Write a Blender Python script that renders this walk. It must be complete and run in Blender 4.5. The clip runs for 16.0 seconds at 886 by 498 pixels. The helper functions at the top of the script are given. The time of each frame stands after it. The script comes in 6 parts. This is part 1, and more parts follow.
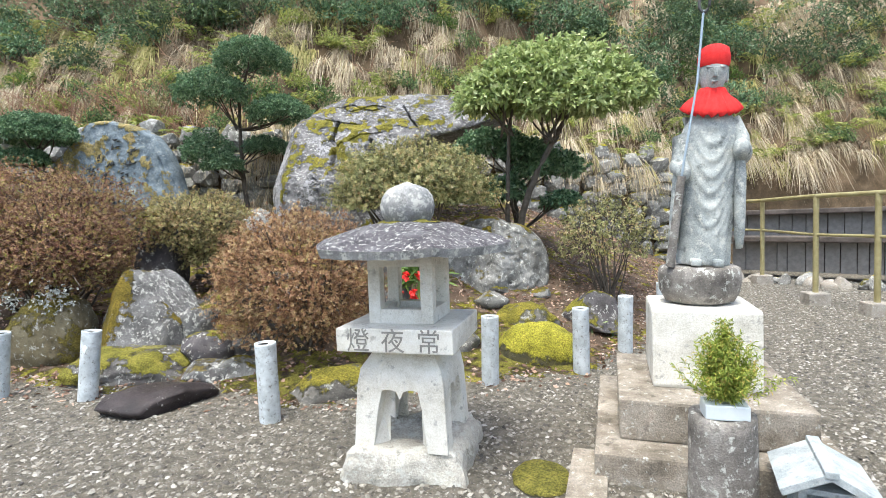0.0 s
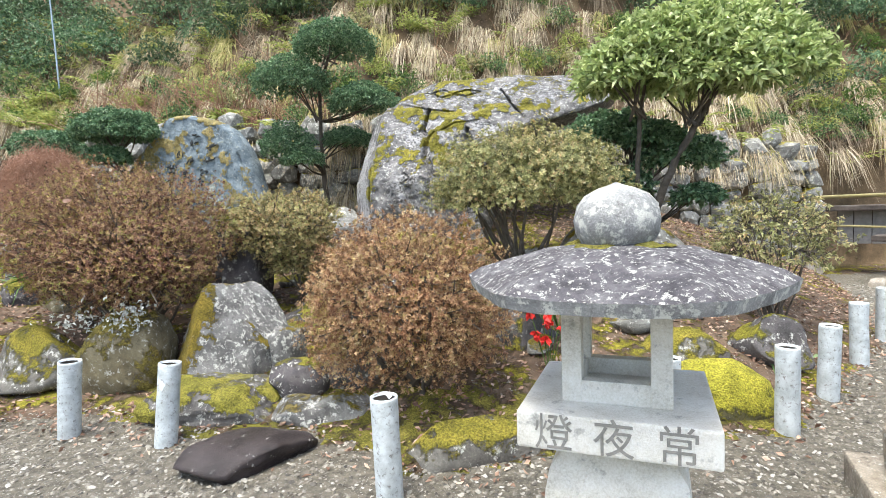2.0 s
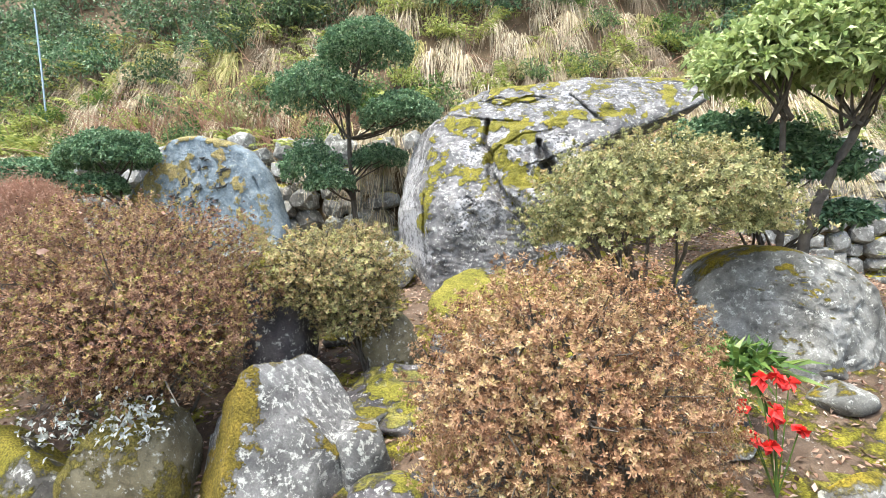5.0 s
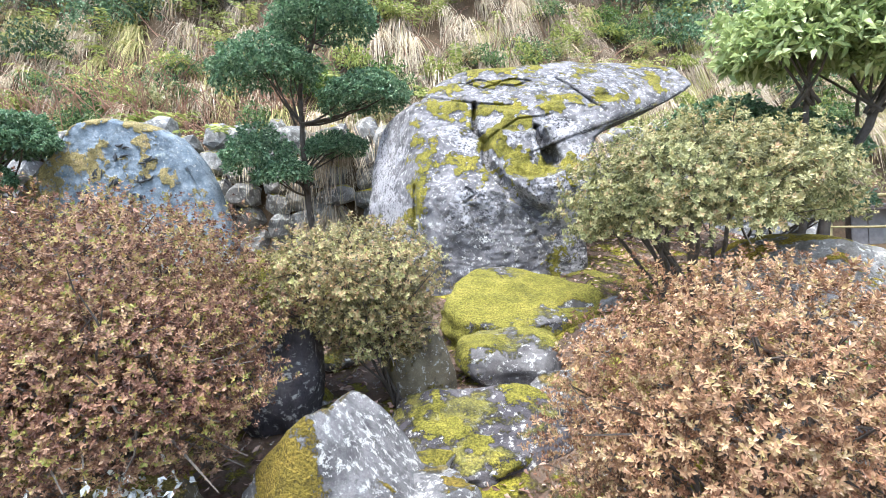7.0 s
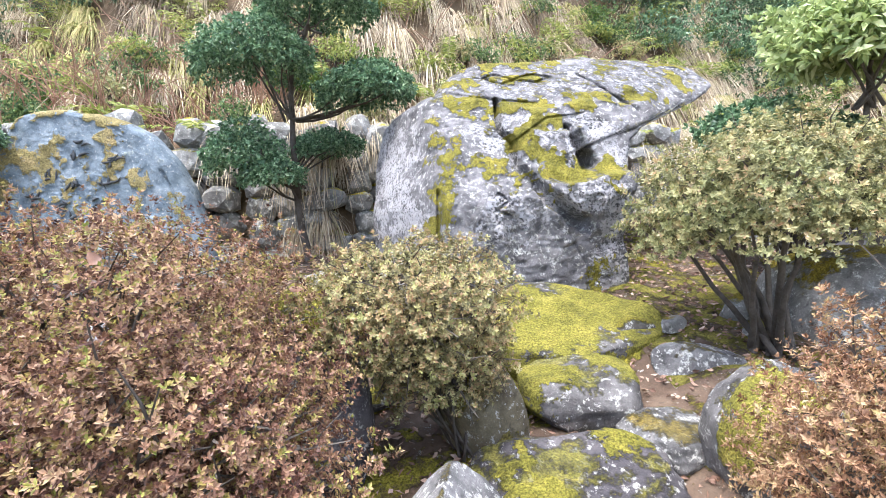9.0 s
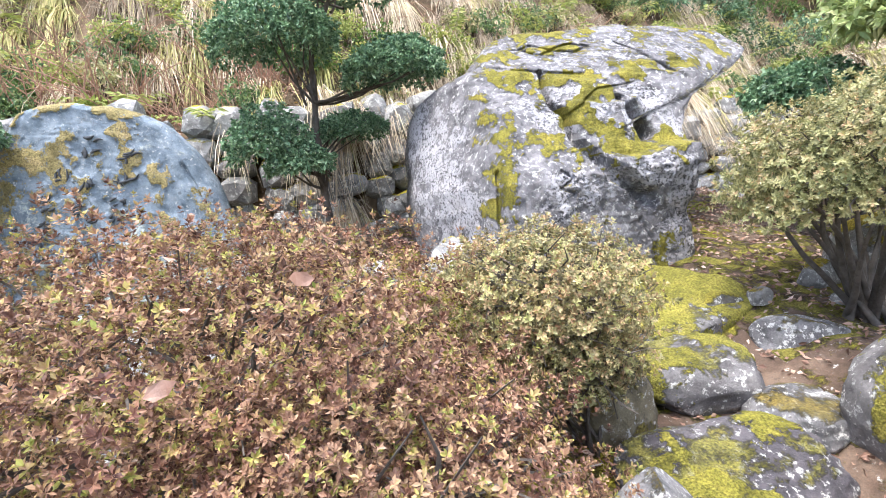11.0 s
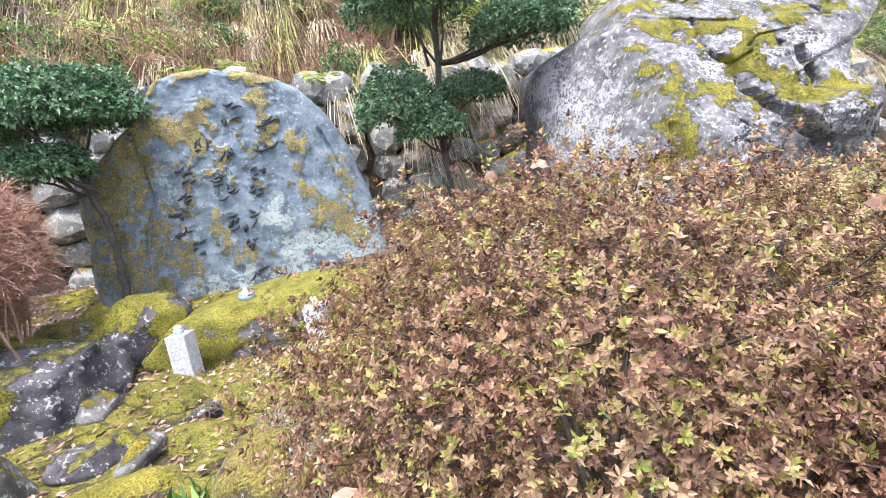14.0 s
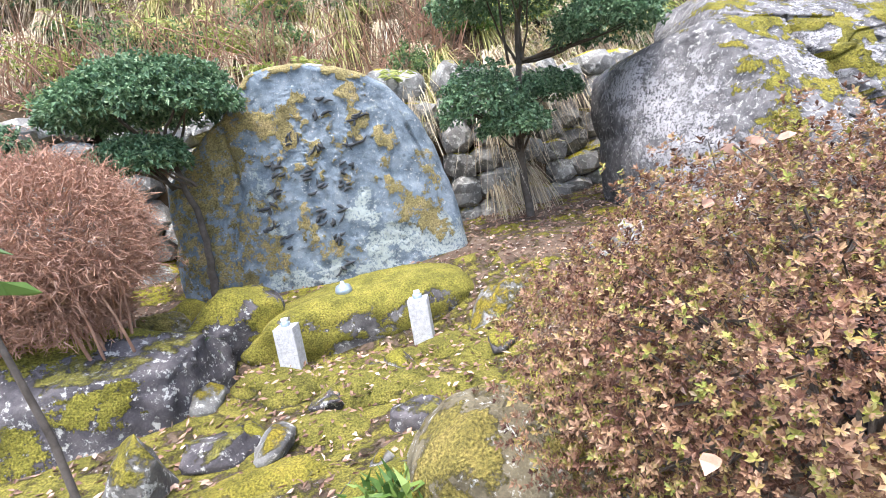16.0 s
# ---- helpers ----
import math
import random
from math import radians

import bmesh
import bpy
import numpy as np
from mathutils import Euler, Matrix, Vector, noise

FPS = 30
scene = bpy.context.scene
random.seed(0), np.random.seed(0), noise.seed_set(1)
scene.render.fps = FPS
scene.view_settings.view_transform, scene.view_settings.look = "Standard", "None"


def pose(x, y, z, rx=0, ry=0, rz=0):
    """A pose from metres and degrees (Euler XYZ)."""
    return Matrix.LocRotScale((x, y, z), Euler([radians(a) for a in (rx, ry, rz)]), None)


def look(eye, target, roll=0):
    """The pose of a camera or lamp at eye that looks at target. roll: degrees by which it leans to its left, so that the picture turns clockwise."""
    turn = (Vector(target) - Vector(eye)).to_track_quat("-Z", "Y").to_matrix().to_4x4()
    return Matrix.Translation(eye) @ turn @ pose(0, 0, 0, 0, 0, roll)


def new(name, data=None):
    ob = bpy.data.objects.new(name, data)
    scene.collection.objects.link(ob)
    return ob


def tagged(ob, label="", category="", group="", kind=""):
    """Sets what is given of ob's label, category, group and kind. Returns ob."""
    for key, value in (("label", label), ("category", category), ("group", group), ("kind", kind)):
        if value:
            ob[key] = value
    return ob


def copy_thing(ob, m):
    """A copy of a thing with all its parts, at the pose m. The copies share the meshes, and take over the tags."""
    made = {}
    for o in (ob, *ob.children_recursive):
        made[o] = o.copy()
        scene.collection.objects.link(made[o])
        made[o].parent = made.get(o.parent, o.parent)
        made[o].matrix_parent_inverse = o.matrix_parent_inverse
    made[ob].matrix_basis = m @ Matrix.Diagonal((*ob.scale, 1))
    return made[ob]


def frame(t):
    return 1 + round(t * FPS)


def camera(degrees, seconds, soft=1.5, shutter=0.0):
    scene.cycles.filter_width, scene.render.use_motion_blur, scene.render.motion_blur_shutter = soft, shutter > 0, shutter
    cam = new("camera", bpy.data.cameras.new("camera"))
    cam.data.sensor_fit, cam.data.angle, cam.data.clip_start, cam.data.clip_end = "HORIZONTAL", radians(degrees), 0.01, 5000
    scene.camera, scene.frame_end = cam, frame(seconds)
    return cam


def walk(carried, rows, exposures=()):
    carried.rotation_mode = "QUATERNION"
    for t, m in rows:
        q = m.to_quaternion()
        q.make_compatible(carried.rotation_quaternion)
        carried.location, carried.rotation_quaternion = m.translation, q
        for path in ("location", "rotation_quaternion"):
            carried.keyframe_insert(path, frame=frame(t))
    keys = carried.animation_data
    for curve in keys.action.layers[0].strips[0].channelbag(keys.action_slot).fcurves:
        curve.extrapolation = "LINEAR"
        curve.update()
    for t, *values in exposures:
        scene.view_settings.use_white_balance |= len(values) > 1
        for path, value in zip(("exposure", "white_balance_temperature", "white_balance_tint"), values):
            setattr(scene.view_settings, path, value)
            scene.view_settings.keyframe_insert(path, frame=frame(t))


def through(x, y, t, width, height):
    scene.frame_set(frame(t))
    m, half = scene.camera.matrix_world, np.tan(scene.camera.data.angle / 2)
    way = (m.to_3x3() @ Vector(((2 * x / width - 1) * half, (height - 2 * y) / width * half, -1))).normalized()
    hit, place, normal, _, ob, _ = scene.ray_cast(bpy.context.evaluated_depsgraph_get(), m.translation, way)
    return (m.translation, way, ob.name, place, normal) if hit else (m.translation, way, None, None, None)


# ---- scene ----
cam = camera(79.9, 16.0, 0.9)
PATH = [
    (0, (0.039, 0.877, 1.137), (-0.131, 2.867, 1.025), -1.8),
    (0.5, (-0.076, 1.053, 1.145), (-0.338, 3.033, 1.035), -1.5),
    (1, (-0.27, 1.233, 1.189), (-0.608, 3.201, 1.078), -1.6),
    (1.5, (-0.406, 1.414, 1.202), (-0.778, 3.374, 1.071), -1.9),
    (2, (-0.53, 1.649, 1.245), (-0.931, 3.604, 1.108), -2.1),
    (2.5, (-0.682, 1.803, 1.269), (-1.116, 3.751, 1.136), -2.1),
    (3, (-0.878, 1.935, 1.32), (-1.311, 3.883, 1.198), -2.5),
    (3.5, (-1.016, 2.092, 1.342), (-1.443, 4.043, 1.237), -3.0),
    (4, (-1.146, 2.308, 1.378), (-1.567, 4.262, 1.299), -3.5),
    (4.2, (-1.197, 2.379, 1.382), (-1.614, 4.334, 1.311), -3.6),
    (6.3, (-2.017, 2.952, 1.434), (-2.197, 4.943, 1.358), -4.2),
    (6.5, (-2.116, 3.004, 1.441), (-2.246, 4.998, 1.352), -4.5),
    (7, (-2.326, 3.107, 1.458), (-2.337, 5.104, 1.349), -5.0),
    (7.5, (-2.473, 3.248, 1.46), (-2.42, 5.244, 1.346), -5.0),
    (8, (-2.608, 3.401, 1.502), (-2.519, 5.395, 1.388), -5.1),
    (8.2, (-2.668, 3.448, 1.517), (-2.567, 5.442, 1.401), -5.0),
    (10.3, (-3.23, 3.852, 1.649), (-2.956, 5.828, 1.505), -6.1),
    (10.5, (-3.298, 3.874, 1.657), (-3.029, 5.849, 1.496), -6.5),
    (11, (-3.502, 3.877, 1.692), (-3.227, 5.846, 1.47), -8.2),
    (11.5, (-3.699, 3.902, 1.707), (-3.43, 5.866, 1.443), -9.2),
    (12, (-3.898, 3.976, 1.727), (-3.634, 5.937, 1.44), -9.8),
    (12.5, (-4.096, 4.012, 1.726), (-3.832, 5.973, 1.434), -10.0),
    (13, (-4.311, 4.006, 1.734), (-4.048, 5.965, 1.433), -10.0),
    (13.5, (-4.505, 4.058, 1.745), (-4.242, 6.017, 1.44), -10.1),
    (14, (-4.671, 4.136, 1.778), (-4.411, 6.093, 1.458), -10.2),
    (14.5, (-4.844, 4.154, 1.766), (-4.584, 6.11, 1.444), -10.3),
    (15, (-5.043, 4.141, 1.768), (-4.783, 6.097, 1.447), -10.3),
    (15.5, (-5.208, 4.194, 1.775), (-4.95, 6.151, 1.453), -10.3),
    (16, (-5.338, 4.263, 1.786), (-5.084, 6.227, 1.503), -9.8),
]
walk(cam, [(t, look(eye, target, roll)) for t, eye, target, roll in PATH], [(0.0, 1.31, 6400, 4), (4.2, 1.75, 6620, 3), (7.0, 1.88, 5880, 8), (11.0, 1.93, 6130, 12), (16.0, 1.86, 6130, 12)])

# ---------- light: bright overcast sky ----------
SKY = bpy.data.worlds.new("overcast_sky")
scene.world = SKY
SKY.use_nodes = True
_n = SKY.node_tree.nodes
_sky = _n.new("ShaderNodeTexSky")
_sky.sky_type = 'NISHITA'
_sky.sun_disc = False
_sky.sun_elevation = radians(73)
_sky.sun_rotation = radians(200)
_sky.air_density, _sky.dust_density, _sky.ozone_density = 1.0, 4.0, 1.0
_n["Background"].inputs["Strength"].default_value = 0.15
SKY.node_tree.links.new(_sky.outputs["Color"], _n["Background"].inputs["Color"])
_sun = bpy.data.lights.new("sun", 'SUN')
_sun.energy, _sun.angle, _sun.color = 1.5, radians(25), (1.0, 0.99, 0.96)
sun = new("sun", _sun)
sun.matrix_world = look((-2, -3.6, 14), (0, 0, 0))

# ---------- node materials ----------
def nodes_of(name):
    m = bpy.data.materials.new(name)
    m.use_nodes = True
    t = m.node_tree
    return m, t, t.nodes["Principled BSDF"]


def nd(t, kind, **k):
    n = t.nodes.new(kind)
    for key, v in k.items():
        if key in n.inputs:
            n.inputs[key].default_value = v
    return n


def noise_node(t, scale, detail=4, rough=0.6, where="world"):
    n = nd(t, "ShaderNodeTexNoise", Scale=scale, Detail=detail, Roughness=rough)
    if where == "world":
        g = nd(t, "ShaderNodeNewGeometry")
        t.links.new(g.outputs["Position"], n.inputs["Vector"])
    else:
        g = nd(t, "ShaderNodeTexCoord")
        t.links.new(g.outputs["Object"], n.inputs["Vector"])
    return n.outputs["Fac"]


def ramp(t, fac, stops):
    r = t.nodes.new("ShaderNodeValToRGB")
    e = r.color_ramp.elements
    while len(e) < len(stops):
        e.new(0.5)
    for el, (p, c) in zip(e, stops):
        el.position, el.color = p, (*c, 1) if len(c) == 3 else c
    t.links.new(fac, r.inputs["Fac"])
    return r.outputs["Color"]


def mixc(t, fac, a, b, mode='MIX'):
    m = t.nodes.new("ShaderNodeMix")
    m.data_type, m.blend_type = 'RGBA', mode
    for sock, v in ((m.inputs["Factor"], fac), (m.inputs["A"], a), (m.inputs["B"], b)):
        if isinstance(v, (int, float)):
            sock.default_value = v
        elif isinstance(v, tuple):
            sock.default_value = (*v, 1)
        else:
            t.links.new(v, sock)
    return [o for o in m.outputs if o.type == 'RGBA'][0]


def mathn(t, op, a, b=0.0, clamp=False):
    m = t.nodes.new("ShaderNodeMath")
    m.operation, m.use_clamp = op, clamp
    for sock, v in zip(m.inputs, (a, b)):
        if isinstance(v, (int, float)):
            sock.default_value = v
        else:
            t.links.new(v, sock)
    return m.outputs[0]


def smooth(t, v, lo, hi):
    m = t.nodes.new("ShaderNodeMapRange")
    m.interpolation_type = 'SMOOTHSTEP'
    m.inputs["From Min"].default_value, m.inputs["From Max"].default_value = lo, hi
    t.links.new(v, m.inputs["Value"])
    return m.outputs[0]


def bump(t, p, height, strength, dist=0.01):
    b = nd(t, "ShaderNodeBump", Strength=strength, Distance=dist)
    t.links.new(height, b.inputs["Height"])
    t.links.new(b.outputs["Normal"], p.inputs["Normal"])


def stone_mat(name, dark, mid, light, moss=0.0, lichen=0.3, scale=3.0, rough=0.9, mosscol=(0.36, 0.31, 0.02), where="world", bumpy=0.6, upward=0.55, patch=3.1, shaped=False, crust=None):
    """Weathered stone: grain, stains, pale lichen, and moss on what faces up, or where the rock's own moss layer lies."""
    m, t, p = nodes_of(name)
    big = noise_node(t, scale, 6, 0.65, where)
    fine = noise_node(t, scale * 22, 5, 0.7, where)
    col = ramp(t, big, [(0.3, dark), (0.48, mid), (0.66, light)])
    col = mixc(t, 0.55, col, ramp(t, fine, [(0.3, tuple(c * 0.35 for c in mid)), (0.55, mid), (0.75, tuple(min(0.85, c * 1.5) for c in light))]), 'OVERLAY')
    if lichen:
        l = noise_node(t, scale * 4.5, 8, 0.75, where)
        col = mixc(t, mathn(t, 'MULTIPLY', smooth(t, l, 0.62 - lichen * 0.22, 0.68 - lichen * 0.2), 0.75), col, (0.62, 0.62, 0.57))
        d = noise_node(t, scale * 2.3, 8, 0.7, where)
        col = mixc(t, mathn(t, 'MULTIPLY', smooth(t, d, 0.56, 0.68), 0.6), col, tuple(c * 0.4 for c in dark))
    h = mathn(t, 'ADD', mathn(t, 'MULTIPLY', big, 0.7), mathn(t, 'MULTIPLY', fine, 0.3))
    if crust:
        a = nd(t, "ShaderNodeAttribute")
        a.attribute_name = "crust"
        k = mathn(t, 'ADD', a.outputs["Fac"], mathn(t, 'MULTIPLY', noise_node(t, 9, 9, 0.78, where), 1.3))
        k = smooth(t, k, 0.82, 0.9)
        k2 = mathn(t, 'MULTIPLY', k, smooth(t, noise_node(t, 48, 5, 0.7, where), 0.4, 0.5))
        col = mixc(t, mathn(t, 'MULTIPLY', k2, 0.85), col, crust)
        h = mathn(t, 'ADD', h, mathn(t, 'MULTIPLY', k2, 0.25))
    if moss:
        g = nd(t, "ShaderNodeNewGeometry")
        s = nd(t, "ShaderNodeSeparateXYZ")
        t.links.new(g.outputs["Normal"], s.inputs[0])
        mn = noise_node(t, patch, 8, 0.72)
        f = mathn(t, 'ADD', mathn(t, 'MULTIPLY', s.outputs["Z"], upward), mathn(t, 'MULTIPLY', mn, 1.5))
        f = smooth(t, f, 1.42 - moss * 0.75, 1.56 - moss * 0.75)
        if shaped:
            a = nd(t, "ShaderNodeAttribute")
            a.attribute_name = "moss"
            k = mathn(t, 'ADD', a.outputs["Fac"], mathn(t, 'MULTIPLY', mathn(t, 'ADD', noise_node(t, patch * 2, 8, 0.78), -0.5), 2.6))
            f = mathn(t, 'MAXIMUM', smooth(t, k, 0.46, 0.58), mathn(t, 'MULTIPLY', f, 0.8))
        mf = noise_node(t, 95, 3, 0.6)
        mossy = ramp(t, noise_node(t, 7, 5, 0.7), [(0.3, tuple(c * 0.45 for c in mosscol)), (0.5, mosscol), (0.7, (mosscol[0] * 1.45, mosscol[1] * 1.35, mosscol[2] * 1.6))])
        mossy = mixc(t, 0.7, mossy, ramp(t, mf, [(0.35, (0.15, 0.15, 0.15)), (0.65, (0.8, 0.8, 0.8))]), 'OVERLAY')
        col = mixc(t, f, col, mossy)
        h = mathn(t, 'ADD', h, mathn(t, 'MULTIPLY', f, mathn(t, 'ADD', 0.5, mf)))
    t.links.new(col, p.inputs["Base Color"])
    p.inputs["Roughness"].default_value = rough
    p.inputs["Specular IOR Level"].default_value = 0.3
    bump(t, p, h, bumpy, 0.03)
    return m


def leaf_mat(name, stops, gloss=0.45, through=0.25, patches=((0.4, 0.4, 0.4), (0.62, 0.61, 0.6)), shoots=False):
    """Foliage: every leaf its own shade, or near that of its shoot, and patches over the crown."""
    m, t, p = nodes_of(name)
    g = nd(t, "ShaderNodeNewGeometry")
    shade = g.outputs["Random Per Island"]
    if shoots:
        a = nd(t, "ShaderNodeAttribute")
        a.attribute_name = "tint"
        shade = mathn(t, 'ADD', mathn(t, 'MULTIPLY', shade, 0.3), mathn(t, 'MULTIPLY', a.outputs["Fac"], 0.7))
    col = ramp(t, shade, stops)
    col = mixc(t, 0.5, col, ramp(t, noise_node(t, 3.5, 3), [(0.3, patches[0]), (0.7, patches[1])]), 'OVERLAY')
    t.links.new(col, p.inputs["Base Color"])
    p.inputs["Roughness"].default_value = gloss
    p.inputs["Specular IOR Level"].default_value = 0.35
    if through:
        tr = nd(t, "ShaderNodeBsdfTranslucent")
        t.links.new(col, tr.inputs["Color"])
        mx = nd(t, "ShaderNodeMixShader", Fac=through)
        t.links.new(p.outputs[0], mx.inputs[1])
        t.links.new(tr.outputs[0], mx.inputs[2])
        t.links.new(mx.outputs[0], t.nodes["Material Output"].inputs["Surface"])
    return m


def plain_mat(name, a, b, scale=12, rough=0.7, bumpy=0.3, where="object", metal=0.0, fine=None):
    m, t, p = nodes_of(name)
    n = noise_node(t, scale, 6, 0.7, where)
    col = ramp(t, n, [(0.32, a), (0.66, b)])
    if fine:
        col = mixc(t, smooth(t, noise_node(t, scale * 3, 9, 0.8, where), 0.53, 0.64), col, fine)
    t.links.new(col, p.inputs["Base Color"])
    p.inputs["Roughness"].default_value, p.inputs["Metallic"].default_value = rough, metal
    bump(t, p, noise_node(t, scale * 5, 4, 0.7, where), bumpy, 0.006)
    return m


def island_mat(name, stops, rough=0.8, bumpy=0.3, scale=60):
    m, t, p = nodes_of(name)
    g = nd(t, "ShaderNodeNewGeometry")
    col = ramp(t, g.outputs["Random Per Island"], stops)
    col = mixc(t, 0.4, col, ramp(t, noise_node(t, scale, 4), [(0.3, (0.25, 0.25, 0.25)), (0.7, (0.75, 0.75, 0.75))]), 'OVERLAY')
    t.links.new(col, p.inputs["Base Color"])
    p.inputs["Roughness"].default_value = rough
    return m


M_GRANITE = stone_mat("pale_granite", (0.5, 0.475, 0.425), (0.68, 0.655, 0.6), (0.79, 0.77, 0.72), lichen=0.1, scale=7, bumpy=0.4)
M_ROOF = stone_mat("weathered_roof_stone", (0.07, 0.066, 0.075), (0.15, 0.142, 0.155), (0.27, 0.26, 0.27), lichen=0.36, scale=13, bumpy=0.5)
M_FINIAL = stone_mat("grey_finial_stone", (0.2, 0.2, 0.2), (0.34, 0.34, 0.34), (0.5, 0.5, 0.49), lichen=0.5, scale=6)
M_BASE = stone_mat("rough_base_stone", (0.3, 0.29, 0.26), (0.5, 0.48, 0.44), (0.62, 0.6, 0.55), lichen=0.5, scale=6, bumpy=0.9)
M_PED = stone_mat("stained_pedestal_granite", (0.16, 0.14, 0.115), (0.34, 0.305, 0.26), (0.54, 0.5, 0.45), lichen=0.22, scale=6, bumpy=0.7)
M_STATUE = stone_mat("statue_stone", (0.22, 0.235, 0.235), (0.42, 0.44, 0.435), (0.6, 0.61, 0.59), lichen=0.4, scale=7, bumpy=0.35)
M_LOTUS = stone_mat("lotus_stone", (0.13, 0.12, 0.11), (0.28, 0.26, 0.24), (0.5, 0.48, 0.45), lichen=0.35, scale=6)
M_BOULDER = stone_mat("mossy_boulder", (0.085, 0.083, 0.085), (0.22, 0.213, 0.215), (0.4, 0.388, 0.386), moss=0.3, lichen=0.36, scale=6, mosscol=(0.25, 0.225, 0.035), bumpy=1.0, upward=0.5, patch=7, shaped=True, crust=(0.5, 0.487, 0.495))
M_STELE = stone_mat("blue_grey_stele_stone", (0.13, 0.16, 0.185), (0.25, 0.295, 0.33), (0.4, 0.44, 0.465), moss=0.5, lichen=0.2, scale=9, mosscol=(0.29, 0.24, 0.1), bumpy=0.7, upward=0.3, patch=7.5, shaped=True, crust=(0.46, 0.51, 0.47))
M_ROCK = stone_mat("grey_rock", (0.12, 0.115, 0.11), (0.27, 0.265, 0.25), (0.46, 0.45, 0.43), moss=0.4, lichen=0.36, scale=4.5, mosscol=(0.27, 0.215, 0.025), bumpy=1.0)
M_MROCK = stone_mat("moss_covered_rock", (0.09, 0.085, 0.08), (0.2, 0.19, 0.175), (0.36, 0.35, 0.32), moss=0.55, lichen=0.35, scale=3.4, mosscol=(0.24, 0.21, 0.03), bumpy=1.0, patch=4.5)
M_DROCK = stone_mat("dark_rock", (0.075, 0.07, 0.07), (0.17, 0.158, 0.158), (0.3, 0.285, 0.285), moss=0.5, lichen=0.3, scale=4, mosscol=(0.25, 0.23, 0.03), bumpy=1.0, patch=4.0)
M_MOSSED = stone_mat("moss_capped_rock", (0.09, 0.085, 0.085), (0.2, 0.19, 0.185), (0.34, 0.33, 0.32), moss=0.3, lichen=0.35, scale=5, mosscol=(0.255, 0.235, 0.04), bumpy=1.0, patch=4.6, shaped=True)
M_DARKMOSS = stone_mat("dark_rock_with_moss", (0.06, 0.056, 0.06), (0.14, 0.13, 0.138), (0.27, 0.25, 0.25), moss=0.3, lichen=0.34, scale=5, mosscol=(0.25, 0.23, 0.036), bumpy=1.0, patch=4.6, shaped=True)
M_PALE = stone_mat("pale_lichened_rock", (0.09, 0.088, 0.088), (0.22, 0.215, 0.212), (0.4, 0.392, 0.385), moss=0.25, lichen=0.45, scale=6, mosscol=(0.21, 0.16, 0.025), bumpy=1.0, patch=5, shaped=True)
M_OCHRE = stone_mat("ochre_grey_rock", (0.13, 0.11, 0.075), (0.25, 0.22, 0.15), (0.36, 0.33, 0.24), moss=0.2, lichen=0.3, scale=6, mosscol=(0.24, 0.2, 0.05), bumpy=1.0, patch=5, shaped=True)
M_FLAT = stone_mat("dark_flat_stone", (0.035, 0.03, 0.03), (0.07, 0.055, 0.055), (0.12, 0.1, 0.1), moss=0.0, lichen=0.05, scale=6, rough=0.42)
M_WALL = stone_mat("dry_wall_stone", (0.15, 0.145, 0.135), (0.3, 0.295, 0.28), (0.48, 0.47, 0.45), moss=0.3, lichen=0.4, scale=4)
M_MROCK2 = stone_mat("moss_blanketed_rock", (0.08, 0.078, 0.08), (0.17, 0.165, 0.17), (0.3, 0.29, 0.29), moss=0.74, lichen=0.25, scale=4.5, mosscol=(0.31, 0.29, 0.045), bumpy=1.0, patch=4.6)
M_MOSS = stone_mat("thick_moss", (0.09, 0.085, 0.06), (0.2, 0.185, 0.1), (0.32, 0.3, 0.13), moss=0.8, lichen=0.1, scale=6, mosscol=(0.2, 0.185, 0.034), bumpy=1.0, patch=6)
M_BRIGHT = stone_mat("bright_yellow_moss", (0.09, 0.085, 0.06), (0.2, 0.185, 0.1), (0.32, 0.3, 0.13), moss=0.95, lichen=0.1, scale=6, mosscol=(0.4, 0.37, 0.045), bumpy=1.0, patch=6)
M_SOIL = stone_mat("leafy_soil", (0.09, 0.065, 0.045), (0.18, 0.13, 0.095), (0.28, 0.215, 0.16), moss=0.2, lichen=0.12, scale=5, mosscol=(0.3, 0.27, 0.03), bumpy=1.0)
M_MSOIL = stone_mat("mossy_soil", (0.09, 0.065, 0.045), (0.17, 0.125, 0.09), (0.27, 0.21, 0.155), moss=0.34, lichen=0.14, scale=5, mosscol=(0.22, 0.2, 0.035), bumpy=1.0, patch=5.5)
M_HILL = stone_mat("hillside_soil", (0.08, 0.06, 0.035), (0.18, 0.135, 0.085), (0.32, 0.24, 0.16), moss=0.15, lichen=0.0, scale=2.2, mosscol=(0.17, 0.18, 0.05), bumpy=1.0)
M_GBED = stone_mat("gravel_bed", (0.12, 0.108, 0.09), (0.23, 0.21, 0.176), (0.34, 0.313, 0.268), lichen=0.2, scale=18, bumpy=1.0)
M_PEB = island_mat("gravel_stones", [(0.0, (0.06, 0.054, 0.047)), (0.25, (0.14, 0.125, 0.105)), (0.55, (0.25, 0.228, 0.19)), (0.85, (0.33, 0.307, 0.265)), (1.0, (0.45, 0.43, 0.39))])
M_LITTER = island_mat("dead_leaves", [(0.0, (0.12, 0.066, 0.046)), (0.4, (0.27, 0.16, 0.11)), (0.75, (0.42, 0.28, 0.2)), (1.0, (0.56, 0.42, 0.33))], scale=30)
M_FALLEN = plain_mat("dry_fallen_leaf", (0.32, 0.16, 0.1), (0.55, 0.36, 0.27), 14, 0.6, 0.4, "world")
